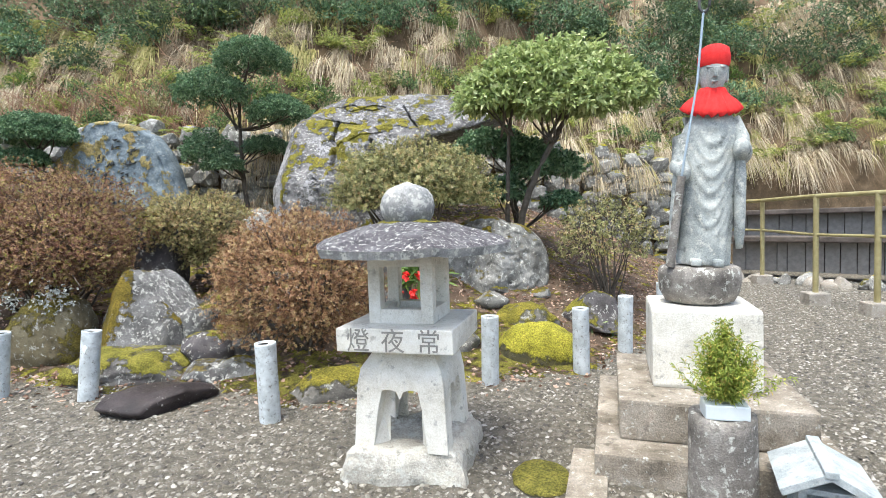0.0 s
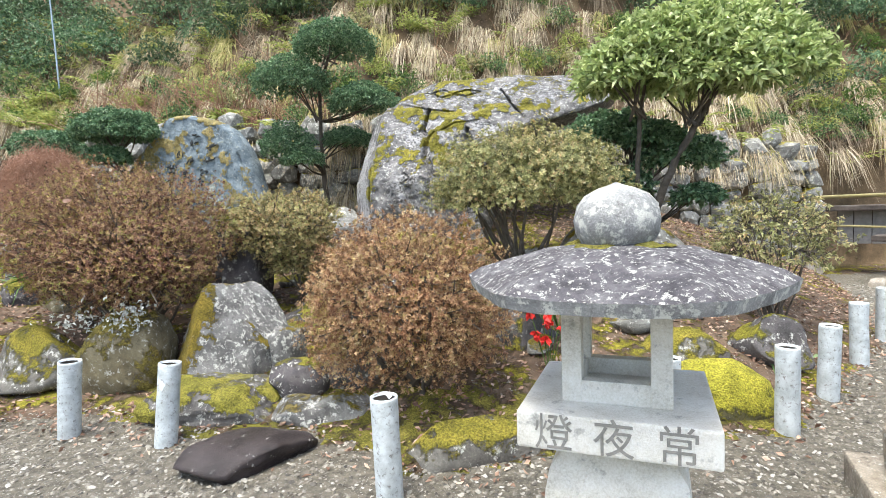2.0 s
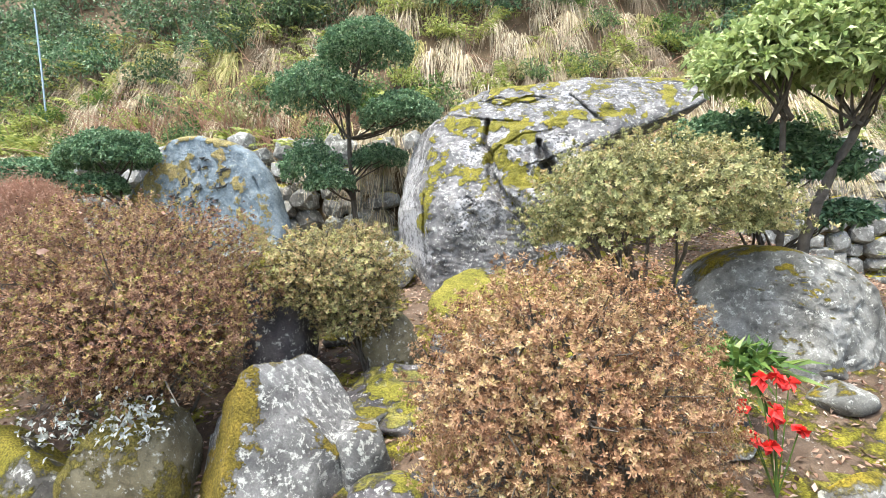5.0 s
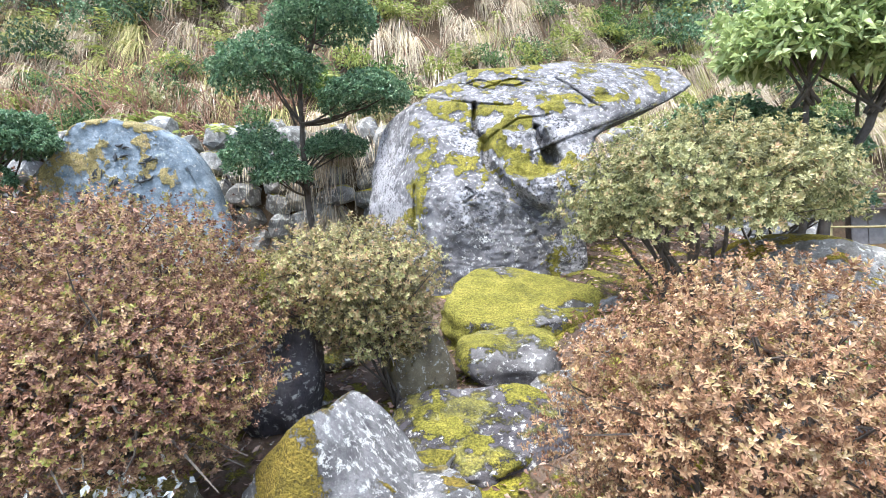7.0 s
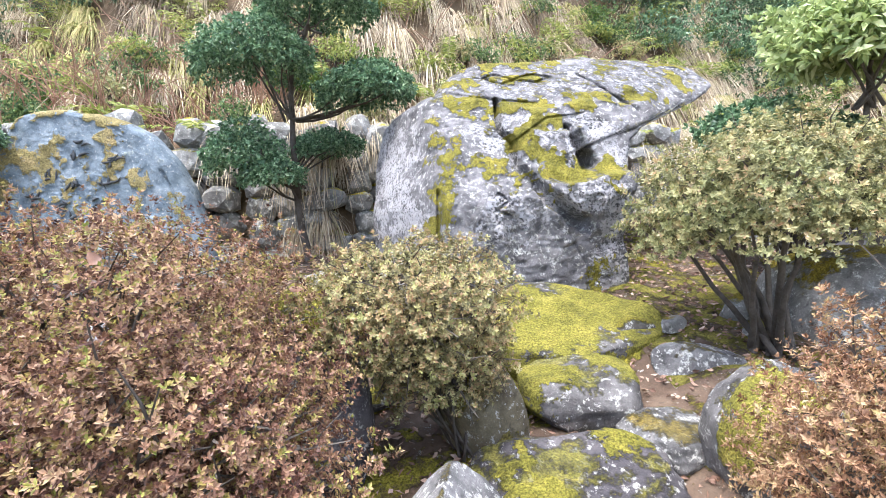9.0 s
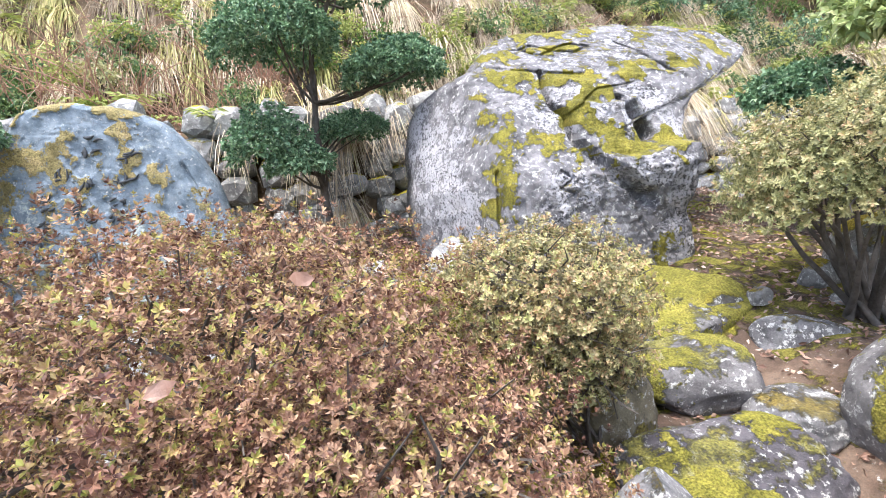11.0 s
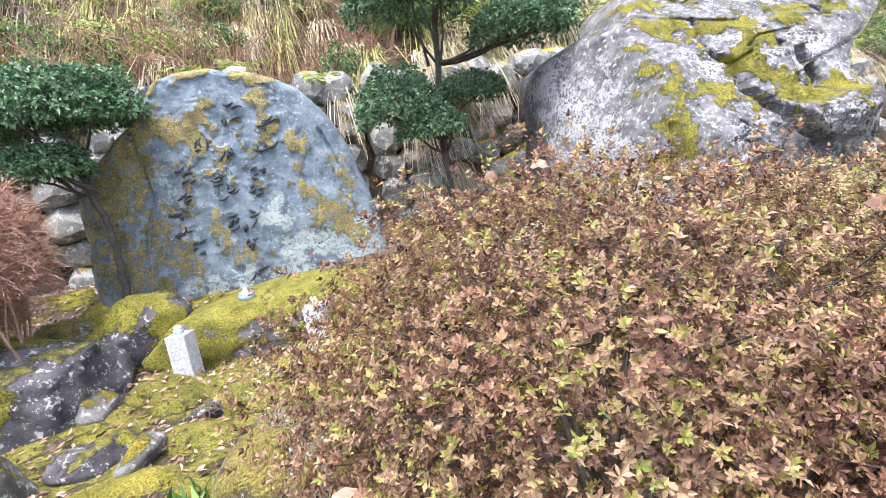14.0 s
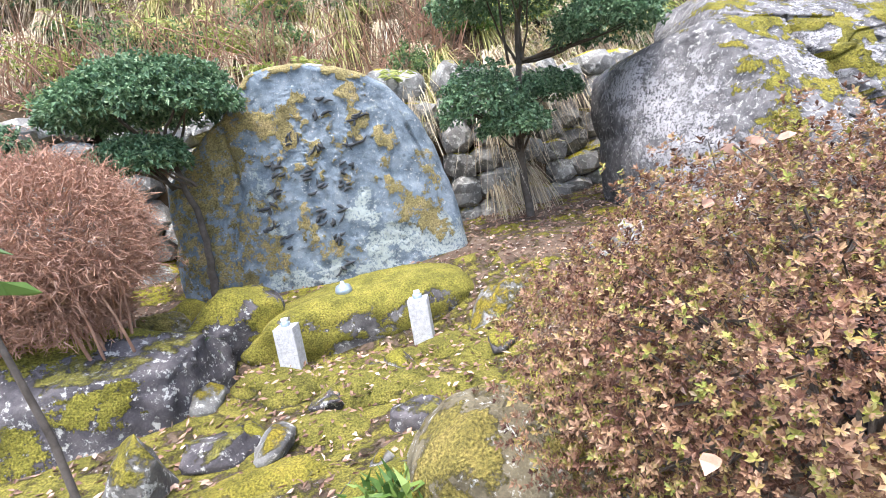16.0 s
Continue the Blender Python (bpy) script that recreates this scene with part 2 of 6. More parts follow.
M_BARK = plain_mat("bark", (0.05, 0.04, 0.03), (0.13, 0.11, 0.09), 14, 0.9, 0.8, "world")
M_TWIG = plain_mat("red_brown_twigs", (0.24, 0.125, 0.08), (0.48, 0.29, 0.2), 10, 0.85, 0.5, "world")
M_PIPE = plain_mat("painted_pipe", (0.36, 0.39, 0.4), (0.64, 0.68, 0.7), 14, 0.65, 0.5, "world", fine=(0.2, 0.19, 0.18))
# Dark colour that stands for the shade inside the hollow posts.
M_HOLLOW_SHADE = plain_mat("pipe_hollow_shade", (0.03, 0.025, 0.02), (0.07, 0.06, 0.05), 9, 0.95)
M_RED = plain_mat("red_cloth", (0.62, 0.012, 0.012), (0.78, 0.03, 0.03), 30, 0.85, 0.5, "world")
M_FLOWER = island_mat("red_petals", [(0.0, (0.55, 0.01, 0.01)), (1.0, (0.85, 0.05, 0.04))], 0.6)
M_YPIPE = plain_mat("ochre_painted_pipe", (0.25, 0.21, 0.09), (0.38, 0.33, 0.17), 8, 0.5, 0.2, "world")
M_STEEL = plain_mat("galvanised_steel", (0.3, 0.38, 0.46), (0.45, 0.52, 0.58), 20, 0.45, 0.1, "world", 0.5)
M_IRON = plain_mat("dark_iron", (0.04, 0.045, 0.05), (0.1, 0.1, 0.1), 30, 0.6, 0.3, "world", 0.3)
M_TIMBER = plain_mat("old_timber", (0.045, 0.035, 0.03), (0.14, 0.115, 0.1), 5, 0.9, 0.7, "world")
M_BOARD = island_mat("grey_boards", [(0.0, (0.06, 0.05, 0.048)), (0.5, (0.18, 0.165, 0.155)), (1.0, (0.42, 0.41, 0.4))], 0.85, scale=14)
M_CONC = stone_mat("concrete_block", (0.3, 0.27, 0.23), (0.42, 0.39, 0.35), (0.52, 0.49, 0.45), lichen=0.2, scale=8)
M_HUT = stone_mat("speckled_grey_granite", (0.34, 0.37, 0.39), (0.46, 0.49, 0.5), (0.58, 0.6, 0.6), lichen=0.2, scale=14)
M_WHITE = plain_mat("white_plastic", (0.68, 0.74, 0.76), (0.78, 0.82, 0.83), 8, 0.4, 0.05)
M_VASE = stone_mat("grey_speckled_granite", (0.42, 0.42, 0.42), (0.56, 0.56, 0.56), (0.68, 0.68, 0.68), lichen=0.15, scale=40)
M_CARVE = plain_mat("carved_shadow_stone", (0.2, 0.19, 0.17), (0.33, 0.31, 0.28), 30, 0.95, 0.4, "world")
# Near-black colour for the shade in the monument's carved grooves.
M_CARVE_SHADE = plain_mat("dark_carving_shade", (0.03, 0.032, 0.035), (0.07, 0.075, 0.08), 30, 0.95, 0.4, "world")

L_BROWN = leaf_mat("russet_leaves", [(0.0, (0.07, 0.034, 0.02)), (0.2, (0.19, 0.105, 0.062)), (0.45, (0.38, 0.235, 0.14)), (0.65, (0.52, 0.365, 0.225)), (0.8, (0.41, 0.35, 0.15)), (0.9, (0.62, 0.48, 0.33)), (1.0, (0.74, 0.62, 0.47))], patches=((0.52, 0.37, 0.34), (0.56, 0.61, 0.5)), shoots=True)
L_MIX = leaf_mat("russet_and_green_leaves", [(0.0, (0.04, 0.018, 0.014)), (0.2, (0.12, 0.06, 0.043)), (0.42, (0.27, 0.158, 0.105)), (0.62, (0.44, 0.295, 0.195)), (0.74, (0.39, 0.32, 0.11)), (0.86, (0.21, 0.25, 0.06)), (0.93, (0.44, 0.44, 0.12)), (1.0, (0.64, 0.5, 0.4))], patches=((0.53, 0.38, 0.37), (0.54, 0.61, 0.48)), shoots=True)
L_OLIVE = leaf_mat("olive_leaves", [(0.0, (0.07, 0.075, 0.034)), (0.25, (0.2, 0.205, 0.095)), (0.5, (0.36, 0.355, 0.175)), (0.75, (0.52, 0.49, 0.27)), (0.86, (0.5, 0.34, 0.2)), (1.0, (0.72, 0.67, 0.48))], patches=((0.53, 0.43, 0.38), (0.55, 0.62, 0.52)), shoots=True)
L_TAN = leaf_mat("tan_and_olive_leaves", [(0.0, (0.07, 0.06, 0.034)), (0.2, (0.19, 0.175, 0.085)), (0.45, (0.37, 0.345, 0.175)), (0.55, (0.45, 0.29, 0.18)), (0.68, (0.52, 0.48, 0.26)), (0.85, (0.42, 0.44, 0.16)), (1.0, (0.74, 0.68, 0.5))], patches=((0.54, 0.42, 0.38), (0.54, 0.6, 0.5)), shoots=True)
L_DARK = leaf_mat("dark_evergreen_leaves", [(0.0, (0.05, 0.1, 0.055)), (0.4, (0.12, 0.215, 0.11)), (0.8, (0.21, 0.335, 0.18)), (1.0, (0.38, 0.5, 0.3))], 0.32, 0.2)
L_LIGHT = leaf_mat("pale_green_leaves", [(0.0, (0.17, 0.24, 0.08)), (0.4, (0.36, 0.44, 0.17)), (0.8, (0.52, 0.59, 0.27)), (1.0, (0.66, 0.7, 0.4))], 0.4, 0.3)
L_GREEN = leaf_mat("green_leaves", [(0.0, (0.04, 0.09, 0.02)), (0.5, (0.1, 0.18, 0.04)), (1.0, (0.22, 0.3, 0.07))], 0.4)
# Dark evergreen leaves, darkened further for the shadows high on the slope.
L_SHADE = leaf_mat("shaded_evergreen_leaves", [(0.0, (0.03, 0.06, 0.03)), (0.5, (0.075, 0.125, 0.06)), (1.0, (0.17, 0.23, 0.1))], 0.4, 0.12)
L_HILL = leaf_mat("hillside_shrub_leaves", [(0.0, (0.06, 0.11, 0.05)), (0.5, (0.14, 0.23, 0.09)), (0.85, (0.25, 0.34, 0.13)), (1.0, (0.4, 0.44, 0.18))], 0.4)
L_FERN = leaf_mat("yellow_green_fern", [(0.0, (0.17, 0.22, 0.05)), (0.5, (0.33, 0.38, 0.1)), (1.0, (0.52, 0.52, 0.17))], 0.5)
L_CONIFER = leaf_mat("conifer_sprays", [(0.0, (0.14, 0.2, 0.03)), (0.5, (0.29, 0.36, 0.06)), (0.85, (0.46, 0.46, 0.1)), (1.0, (0.5, 0.35, 0.1))], 0.5)
L_GRASS = leaf_mat("dry_grass", [(0.0, (0.24, 0.18, 0.11)), (0.35, (0.46, 0.37, 0.25)), (0.7, (0.66, 0.56, 0.4)), (0.9, (0.82, 0.73, 0.57)), (1.0, (0.4, 0.38, 0.16))], 0.6)
L_BGRASS = leaf_mat("grey_brown_grass", [(0.0, (0.13, 0.1, 0.07)), (0.5, (0.28, 0.22, 0.15)), (1.0, (0.46, 0.37, 0.27))], 0.7)
L_GGRASS = leaf_mat("half_green_grass", [(0.0, (0.22, 0.23, 0.07)), (0.5, (0.4, 0.38, 0.13)), (1.0, (0.62, 0.52, 0.26))], 0.6)

# ---------- mesh tools ----------
def np_mesh(name, verts, faces, smoothed=False):
    """A mesh from arrays: faces are rows of equal length."""
    me = bpy.data.meshes.new(name)
    verts, faces = np.asarray(verts, dtype=np.float32), np.asarray(faces, dtype=np.int32)
    k = faces.shape[1]
    me.vertices.add(len(verts))
    me.vertices.foreach_set("co", verts.ravel())
    me.loops.add(faces.size)
    me.loops.foreach_set("vertex_index", faces.ravel())
    me.polygons.add(len(faces))
    me.polygons.foreach_set("loop_start", np.arange(len(faces), dtype=np.int32) * k)
    me.polygons.foreach_set("use_smooth", np.full(len(faces), smoothed))
    me.update(calc_edges=True)
    me.validate()
    return me


def holder(name, place, label, category, group="", kind="", turn=0.0):
    e = new(name)
    e.empty_display_size = 0.1
    e.matrix_world = pose(*place, 0, 0, turn)
    return tagged(e, label, category, group, kind)


def put(name, me, material, parent=None, label=""):
    ob = new(name, me)
    for m in (material if isinstance(material, (list, tuple)) else [material]):
        me.materials.append(m)
    if parent:
        ob.parent = parent
    if label:
        ob["label"] = label
    return ob


def part(name, bm, material, parent=None, label="", smoothed=False):
    """Links a bmesh as one mesh object under a thing or a part."""
    me = bpy.data.meshes.new(name)
    bmesh.ops.recalc_face_normals(bm, faces=bm.faces)
    bm.to_mesh(me)
    bm.free()
    if smoothed:
        me.polygons.foreach_set("use_smooth", np.ones(len(me.polygons), dtype=bool))
    return put(name, me, material, parent, label)


def box(bm, size, at=(0, 0, 0), bevel=0.0, turn=(0, 0, 0), taper=1.0):
    r = bmesh.ops.create_cube(bm, size=1)
    vs = r["verts"]
    for v in vs:
        k = taper if v.co.z > 0 else 1.0
        v.co = Vector((v.co.x * size[0] * k, v.co.y * size[1] * k, v.co.z * size[2]))
    if bevel:
        es = list({e for v in vs for e in v.link_edges})
        out = bmesh.ops.bevel(bm, geom=es, offset=bevel, segments=2, affect='EDGES', profile=0.6)
        vs = list({v for f in out["faces"] for v in f.verts} | {v for v in vs if v.is_valid})
    bmesh.ops.transform(bm, matrix=pose(*at, *turn), verts=vs)
    return vs


def lathe(bm, prof, n=32, at=(0, 0, 0)):
    """Turns a profile of (radius, z)."""
    rings = []
    for r, z in prof:
        rings.append([bm.verts.new((at[0] + r * math.cos(2 * math.pi * i / n), at[1] + r * math.sin(2 * math.pi * i / n), at[2] + z)) for i in range(n)])
    for a, b in zip(rings, rings[1:]):
        for i in range(n):
            bm.faces.new((a[i], a[(i + 1) % n], b[(i + 1) % n], b[i]))
    return rings


def cap(bm, ring):
    bm.faces.new(ring)


def wobble(bm, amount, scale, seed=0.0):
    for v in bm.verts:
        v.co += noise.noise_vector(v.co * scale + Vector((seed, seed, seed))) * amount


def tube_arrays(points, radii, sides=6):
    pts = np.array(points, dtype=float)
    d = np.gradient(pts, axis=0)
    d /= np.linalg.norm(d, axis=1)[:, None] + 1e-9
    up = np.where(np.abs(d[:, 2:3]) > 0.9, np.array([[1.0, 0, 0]]), np.array([[0, 0, 1.0]]))
    u = np.cross(d, up)
    u /= np.linalg.norm(u, axis=1)[:, None] + 1e-9
    w = np.cross(d, u)
    a = np.arange(sides) * 2 * np.pi / sides
    ring = pts[:, None, :] + np.asarray(radii)[:, None, None] * (np.cos(a)[None, :, None] * u[:, None, :] + np.sin(a)[None, :, None] * w[:, None, :])
    V = ring.reshape(-1, 3)
    F = []
    for i in range(len(pts) - 1):
        for j in range(sides):
            F.append((i * sides + j, i * sides + (j + 1) % sides, (i + 1) * sides + (j + 1) % sides, (i + 1) * sides + j))
    return V, np.array(F)


def join_arrays(pieces):
    V, F, k = [], [], 0
    for v, f in pieces:
        V.append(v)
        F.append(f + k)
        k += len(v)
    return np.concatenate(V), np.concatenate(F)


def unit(v):
    return v / (np.linalg.norm(v, axis=1)[:, None] + 1e-9)


def leaf_arrays(base, aim, length, width, rng, per=5, spread=0.8, droop=0.25, curl=0.15, blunt=False):
    """Rosettes of leaves whose blades face the way the shoot points. base: points, aim: the way of each shoot."""
    n = len(base) * per
    b = np.repeat(base, per, axis=0)
    a = np.repeat(aim, per, axis=0)
    d = unit(a * 0.55 + rng.normal(0, spread, (n, 3)))
    L = length * rng.uniform(0.65, 1.25, (n, 1))
    W = width * rng.uniform(0.7, 1.2, (n, 1))
    s = unit(np.cross(d, a + rng.normal(0, 0.6, (n, 3))))
    up = np.cross(s, d)
    down = np.array([[0, 0, 1.0]]) * L * droop
    tip = b + d * L - down
    if blunt:
        m1 = b + d * L * 0.38 + up * L * curl - down * 0.15
        m2 = b + d * L * 0.78 + up * L * curl * 0.6 - down * 0.6
        V = np.stack([b, m1 + s * W * 0.42, m2 + s * W * 0.4, tip, m2 - s * W * 0.4, m1 - s * W * 0.42], axis=1).reshape(-1, 3)
        return V, np.arange(n * 6).reshape(-1, 6)
    mid = b + d * L * 0.55 + up * L * curl - down * 0.3
    V = np.stack([b, mid + s * W * 0.5, tip, mid - s * W * 0.5], axis=1).reshape(-1, 3)
    return V, np.arange(n * 4).reshape(-1, 4)


def whorl_arrays(base, aim, length, width, rng, per=6, tiers=2):
    """Shoots that each end in tiers of narrow leaves set round the stem. Gives vertices, faces and the shade of each shoot."""
    n = len(base)
    aim = unit(aim)
    e1 = unit(np.cross(aim, rng.normal(0, 1, (n, 3))))
    e2 = np.cross(aim, e1)
    grow = rng.uniform(0.7, 1.25, (n, 1))
    tint = rng.uniform(0, 1, n)
    V, T = [], []
    for tier in range(tiers):
        for k in range(per - tier):
            az = 2 * np.pi * (k + 0.5 * tier) / (per - tier) + rng.normal(0, 0.25, n)
            tilt = np.clip((0.75 if tier == 0 else 1.25) + rng.normal(0, 0.28, n), 0.1, 1.8)
            d = aim * np.cos(tilt)[:, None] + (e1 * np.cos(az)[:, None] + e2 * np.sin(az)[:, None]) * np.sin(tilt)[:, None]
            b = base - aim * length * 0.55 * tier
            L = length * grow * rng.uniform(0.65, 1.15, (n, 1))
            W = width * grow * rng.uniform(0.75, 1.2, (n, 1))
            s = unit(np.cross(d, aim + rng.normal(0, 0.25, (n, 3))))
            up = np.cross(s, d)
            m = b + d * L * 0.58 + up * L * 0.06
            V.append(np.stack([b, m + s * W * 0.54, b + d * L * 1.03 - up * L * 0.08, m - s * W * 0.54], axis=1))
            T.append(np.clip(tint - 0.12 * tier, 0, 1))
    V = np.concatenate(V)
    return V.reshape(-1, 3), np.arange(len(V) * 4).reshape(-1, 4), np.repeat(np.concatenate(T), 4)


def tinted(me, tint):
    me.attributes.new("tint", 'FLOAT', 'POINT').data.foreach_set("value", np.asarray(tint, dtype=np.float32))
    return me


def lump(p, scale, amount, seed):
    """Smooth lumpiness of a crown, from a few waves."""
    r = np.random.default_rng(seed)
    out = np.zeros(len(p))
    for k in range(7):
        w = r.normal(0, scale * (1 + 0.5 * k), 3)
        out += np.sin(p @ w + r.uniform(0, 6.28)) / (1 + 0.5 * k)
    return out * amount / 2.0


def rugged(p, scale, amount, seed, octaves=5):
    """Uneven broken relief from fractal noise."""
    o = Vector((seed * 3.7, seed * 1.3, seed * 2.1))
    return np.array([noise.fractal(Vector(q) * scale + o, 0.75, 2.1, octaves) for q in p.tolist()]) * amount


def dome_points(n, rng, low=-0.35):
    p = unit(rng.normal(0, 1, (int(n * 2.6) + 40, 3)))
    return p[p[:, 2] > low][:n]

# ---------- the ground: one sheet, gravel yard, garden mound, hillside ----------
EDGE_X = [-9, -4.2, -3.4, -2.7, -1.9, -1.2, 0.0, 0.7, 1.2, 2.3, 3.0, 3.8, 9]
EDGE_Y = [4.3, 4.35, 4.35, 4.3, 4.35, 3.95, 4.5, 4.75, 5.4, 6.9, 8.6, 11.2, 13]


def hill_foot(x):
    return np.clip(10.0 + 0.3 * (x + 3.0), 9.7, 12.4)


def waves(x, y, seed, scale, amp):
    r = np.random.default_rng(seed)
    z = 0
    for k in range(8):
        a = r.uniform(0, 6.28)
        f = scale * (1 + 0.6 * k)
        z = z + np.sin(x * math.cos(a) * f + y * math.sin(a) * f + r.uniform(0, 6.28)) / (1 + 0.6 * k)
    return z * amp / 2.5


def ground_z(x, y):
    x, y = np.asarray(x, dtype=float), np.asarray(y, dtype=float)
    d = y - np.interp(x, EDGE_X, EDGE_Y)
    mound = np.interp(d, [-0.1, 0.2, 0.5, 1, 2, 3, 4, 5.5, 8], [0, 0.05, 0.12, 0.28, 0.55, 0.85, 1.12, 1.35, 1.4])
    mound = mound * np.interp(x, [0.3, 1.6, 4], [1.0, 0.75, 0.35])
    side = np.interp(y, [2.5, 3.5, 4.5, 5.7, 6.8, 7.7, 8.3, 10], [0, 0.1, 0.32, 0.52, 0.62, 0.68, 1.02, 1.35])
    k = np.interp(x, [-5.0, -4.3], [1.0, 0.0])
    z = mound * (1 - k) + side * k
    z = z + waves(x, y, 3, 2.2, 0.035) * np.clip(d, 0, 1)
    z = z + waves(x, y, 4, 5.0, 0.008)
    foot = hill_foot(x)
    top = np.interp(x, [-5, 0, 3], [2.75, 2.5, 2.15])
    h = y - foot
    shelf = np.interp(x, [-4.4, -3.7], [0.75, 0.0])
    rise = top + 1.4 * np.clip(h - 0.1 - shelf, 0, 60) + 0.35 * np.clip(h, 0, shelf) + waves(x, y, 5, 1.3, 0.3) + waves(x, y, 6, 3.2, 0.16)
    rise = np.where(x > 4.6, np.interp(x, [4.6, 5.2], [0, 1]) * 0.5 + rise - 0.5, rise)
    return np.where(h > 0, z + (rise - z) * np.clip(h / 0.12, 0, 1), z)


def axis(spans):
    out = []
    for a, b, n in spans:
        out += list(np.linspace(a, b, n, endpoint=False))
    return np.array(out + [spans[-1][1]])


GX = axis([(-400, -30, 8), (-30, -10, 24), (-10, 7, 240), (7, 30, 30), (30, 400, 8)])
GY = axis([(-400, -20, 8), (-20, 0, 24), (0, 13, 190), (13, 24, 60), (24, 60, 14), (60, 400, 6)])
XX, YY = np.meshgrid(GX, GY)
ZZ = np.minimum(ground_z(XX, YY), 32)
nx, ny = len(GX), len(GY)
idx = np.arange(nx * ny).reshape(ny, nx)
quads = np.stack([idx[:-1, :-1], idx[:-1, 1:], idx[1:, 1:], idx[1:, :-1]], axis=-1).reshape(-1, 4)
me = np_mesh("ground", np.stack([XX, YY, ZZ], axis=-1).reshape(-1, 3), quads, True)
cx = (XX[:-1, :-1] + XX[1:, 1:]).ravel() / 2
cy = (YY[:-1, :-1] + YY[1:, 1:]).ravel() / 2
dd = cy - np.interp(cx, EDGE_X, EDGE_Y) + waves(cx, cy, 9, 4, 0.12)
mossy = (((cx < -4.4) & (cy > 5.8) & (cy < 8.4)) | ((cx > -1.5) & (cx < 0.2) & (cy > 6.2) & (cy < 7.6)) | ((cx > -3.4) & (cx < 0.6) & (dd > 0) & (dd < 0.7)))
which = np.where(cy > hill_foot(cx) - 0.1, 2, np.where((dd > 0) | (cx < -4.6) & (cy > 3.2), 1, 0))
ground = put("ground", me, [M_GBED, M_SOIL, M_HILL, M_MSOIL])
which = np.where((which == 1) & mossy, 3, which)
me.polygons.foreach_set("material_index", which.astype(np.int32))
tagged(ground, "gravel yard rising to a mossy garden and steep hillside", "ground", kind="structure")

# gravel stones
RNG = np.random.default_rng(11)


def ico_arrays(sub):
    bm = bmesh.new()
    bmesh.ops.create_icosphere(bm, subdivisions=sub, radius=1)
    v = np.array([x.co[:] for x in bm.verts])
    f = np.array([[x.index for x in fc.verts] for fc in bm.faces])
    bm.free()
    return v, f


def scatter_stones(name, xs, ys, sizes, material, label, category, rng, sink=0.2):
    v = np.array([[1, 0.2, 0], [0.3, 1, 0.1], [-0.8, 0.7, 0], [-1, -0.3, 0.1], [-0.2, -1, 0], [0.8, -0.7, 0.05], [0.35, 0.15, 0.8], [-0.4, 0.1, 0.75]])
    f = np.array([[0, 1, 6], [1, 7, 6], [1, 2, 7], [2, 3, 7], [3, 4, 7], [4, 6, 7], [4, 5, 6], [5, 0, 6]])
    n = len(xs)
    a = rng.uniform(0, 6.28, n)
    s = sizes[:, None, None] * rng.uniform(0.6, 1.3, (n, 1, 3)) * np.array([1, 1, 0.7])
    p = v[None] * s + rng.normal(0, 0.12, (n, len(v), 3)) * sizes[:, None, None]
    c, sn = np.cos(a)[:, None], np.sin(a)[:, None]
    tilt = rng.normal(0, 0.35, (n, 1))
    x = p[:, :, 0] * c - p[:, :, 1] * sn
    y = p[:, :, 0] * sn + p[:, :, 1] * c
    z = p[:, :, 2] + x * tilt
    P = np.stack([x + xs[:, None], y + ys[:, None], z + (ground_z(xs, ys) + sizes * (0.25 - sink))[:, None]], axis=-1).reshape(-1, 3)
    F = (f[None] + (np.arange(n) * len(v))[:, None, None]).reshape(-1, 3)
    ob = put(name, np_mesh(name, P, F), material)
    return tagged(ob, label, category, kind="stuff")


def yard_points(n, rng):
    x = rng.uniform(-4.6, 5.5, n)
    y = 1.7 + 8.5 * rng.uniform(0, 1, n) ** 1.4
    d = y - np.interp(x, EDGE_X, EDGE_Y) + waves(x, y, 9, 4, 0.12)
    keep = (d < 0.08) & (x - y * 0.75 < 1.5)
    return x[keep], y[keep]


gx, gy = yard_points(88000, RNG)
scatter_stones("gravel", gx, gy, 0.0055 + 0.0105 * RNG.uniform(0, 1, len(gx)) ** 1.8, M_PEB, "loose grey and buff crushed gravel on the yard", "gravel", RNG)

# ---------- rocks ----------
def gz(x, y):
    return float(ground_z(np.array([x]), np.array([y]))[0])


def rock_mesh(name, size, seed, sub=4, cuts=9, rough=0.05, low=0.35):
    rng = np.random.default_rng(seed)
    v, f = ico_arrays(sub)
    for _ in range(cuts):
        n = rng.normal(0, 1, 3)
        n /= np.linalg.norm(n)
        d = rng.uniform(0.5, 0.82)
        over = np.clip(v @ n - d, 0, None)
        v = v - over[:, None] * n * 0.92
    v[:, 2] = np.maximum(v[:, 2], -low)
    r = 1 + lump(v, 2.5, 0.06, seed) + rugged(v, 1.8, rough * 1.4, seed, 6)
    v = v * r[:, None] * np.array(size)
    return np_mesh(name, v, f, True)


def rock(name, at, size, seed, material, label, turn=0.0, tilt=0.0, sub=4, cuts=9, category="rock", group="garden rocks"):
    ob = put(name, rock_mesh(name, size, seed, sub, cuts), material)
    ob.matrix_world = pose(*at, tilt, tilt * 0.5, turn)
    return tagged(ob, label, category, group)


def face_lumps(x, z, rough, seed):
    q = np.stack([x, x * 0, z], 1)
    return rugged(q, 3.4, rough, seed, 7)


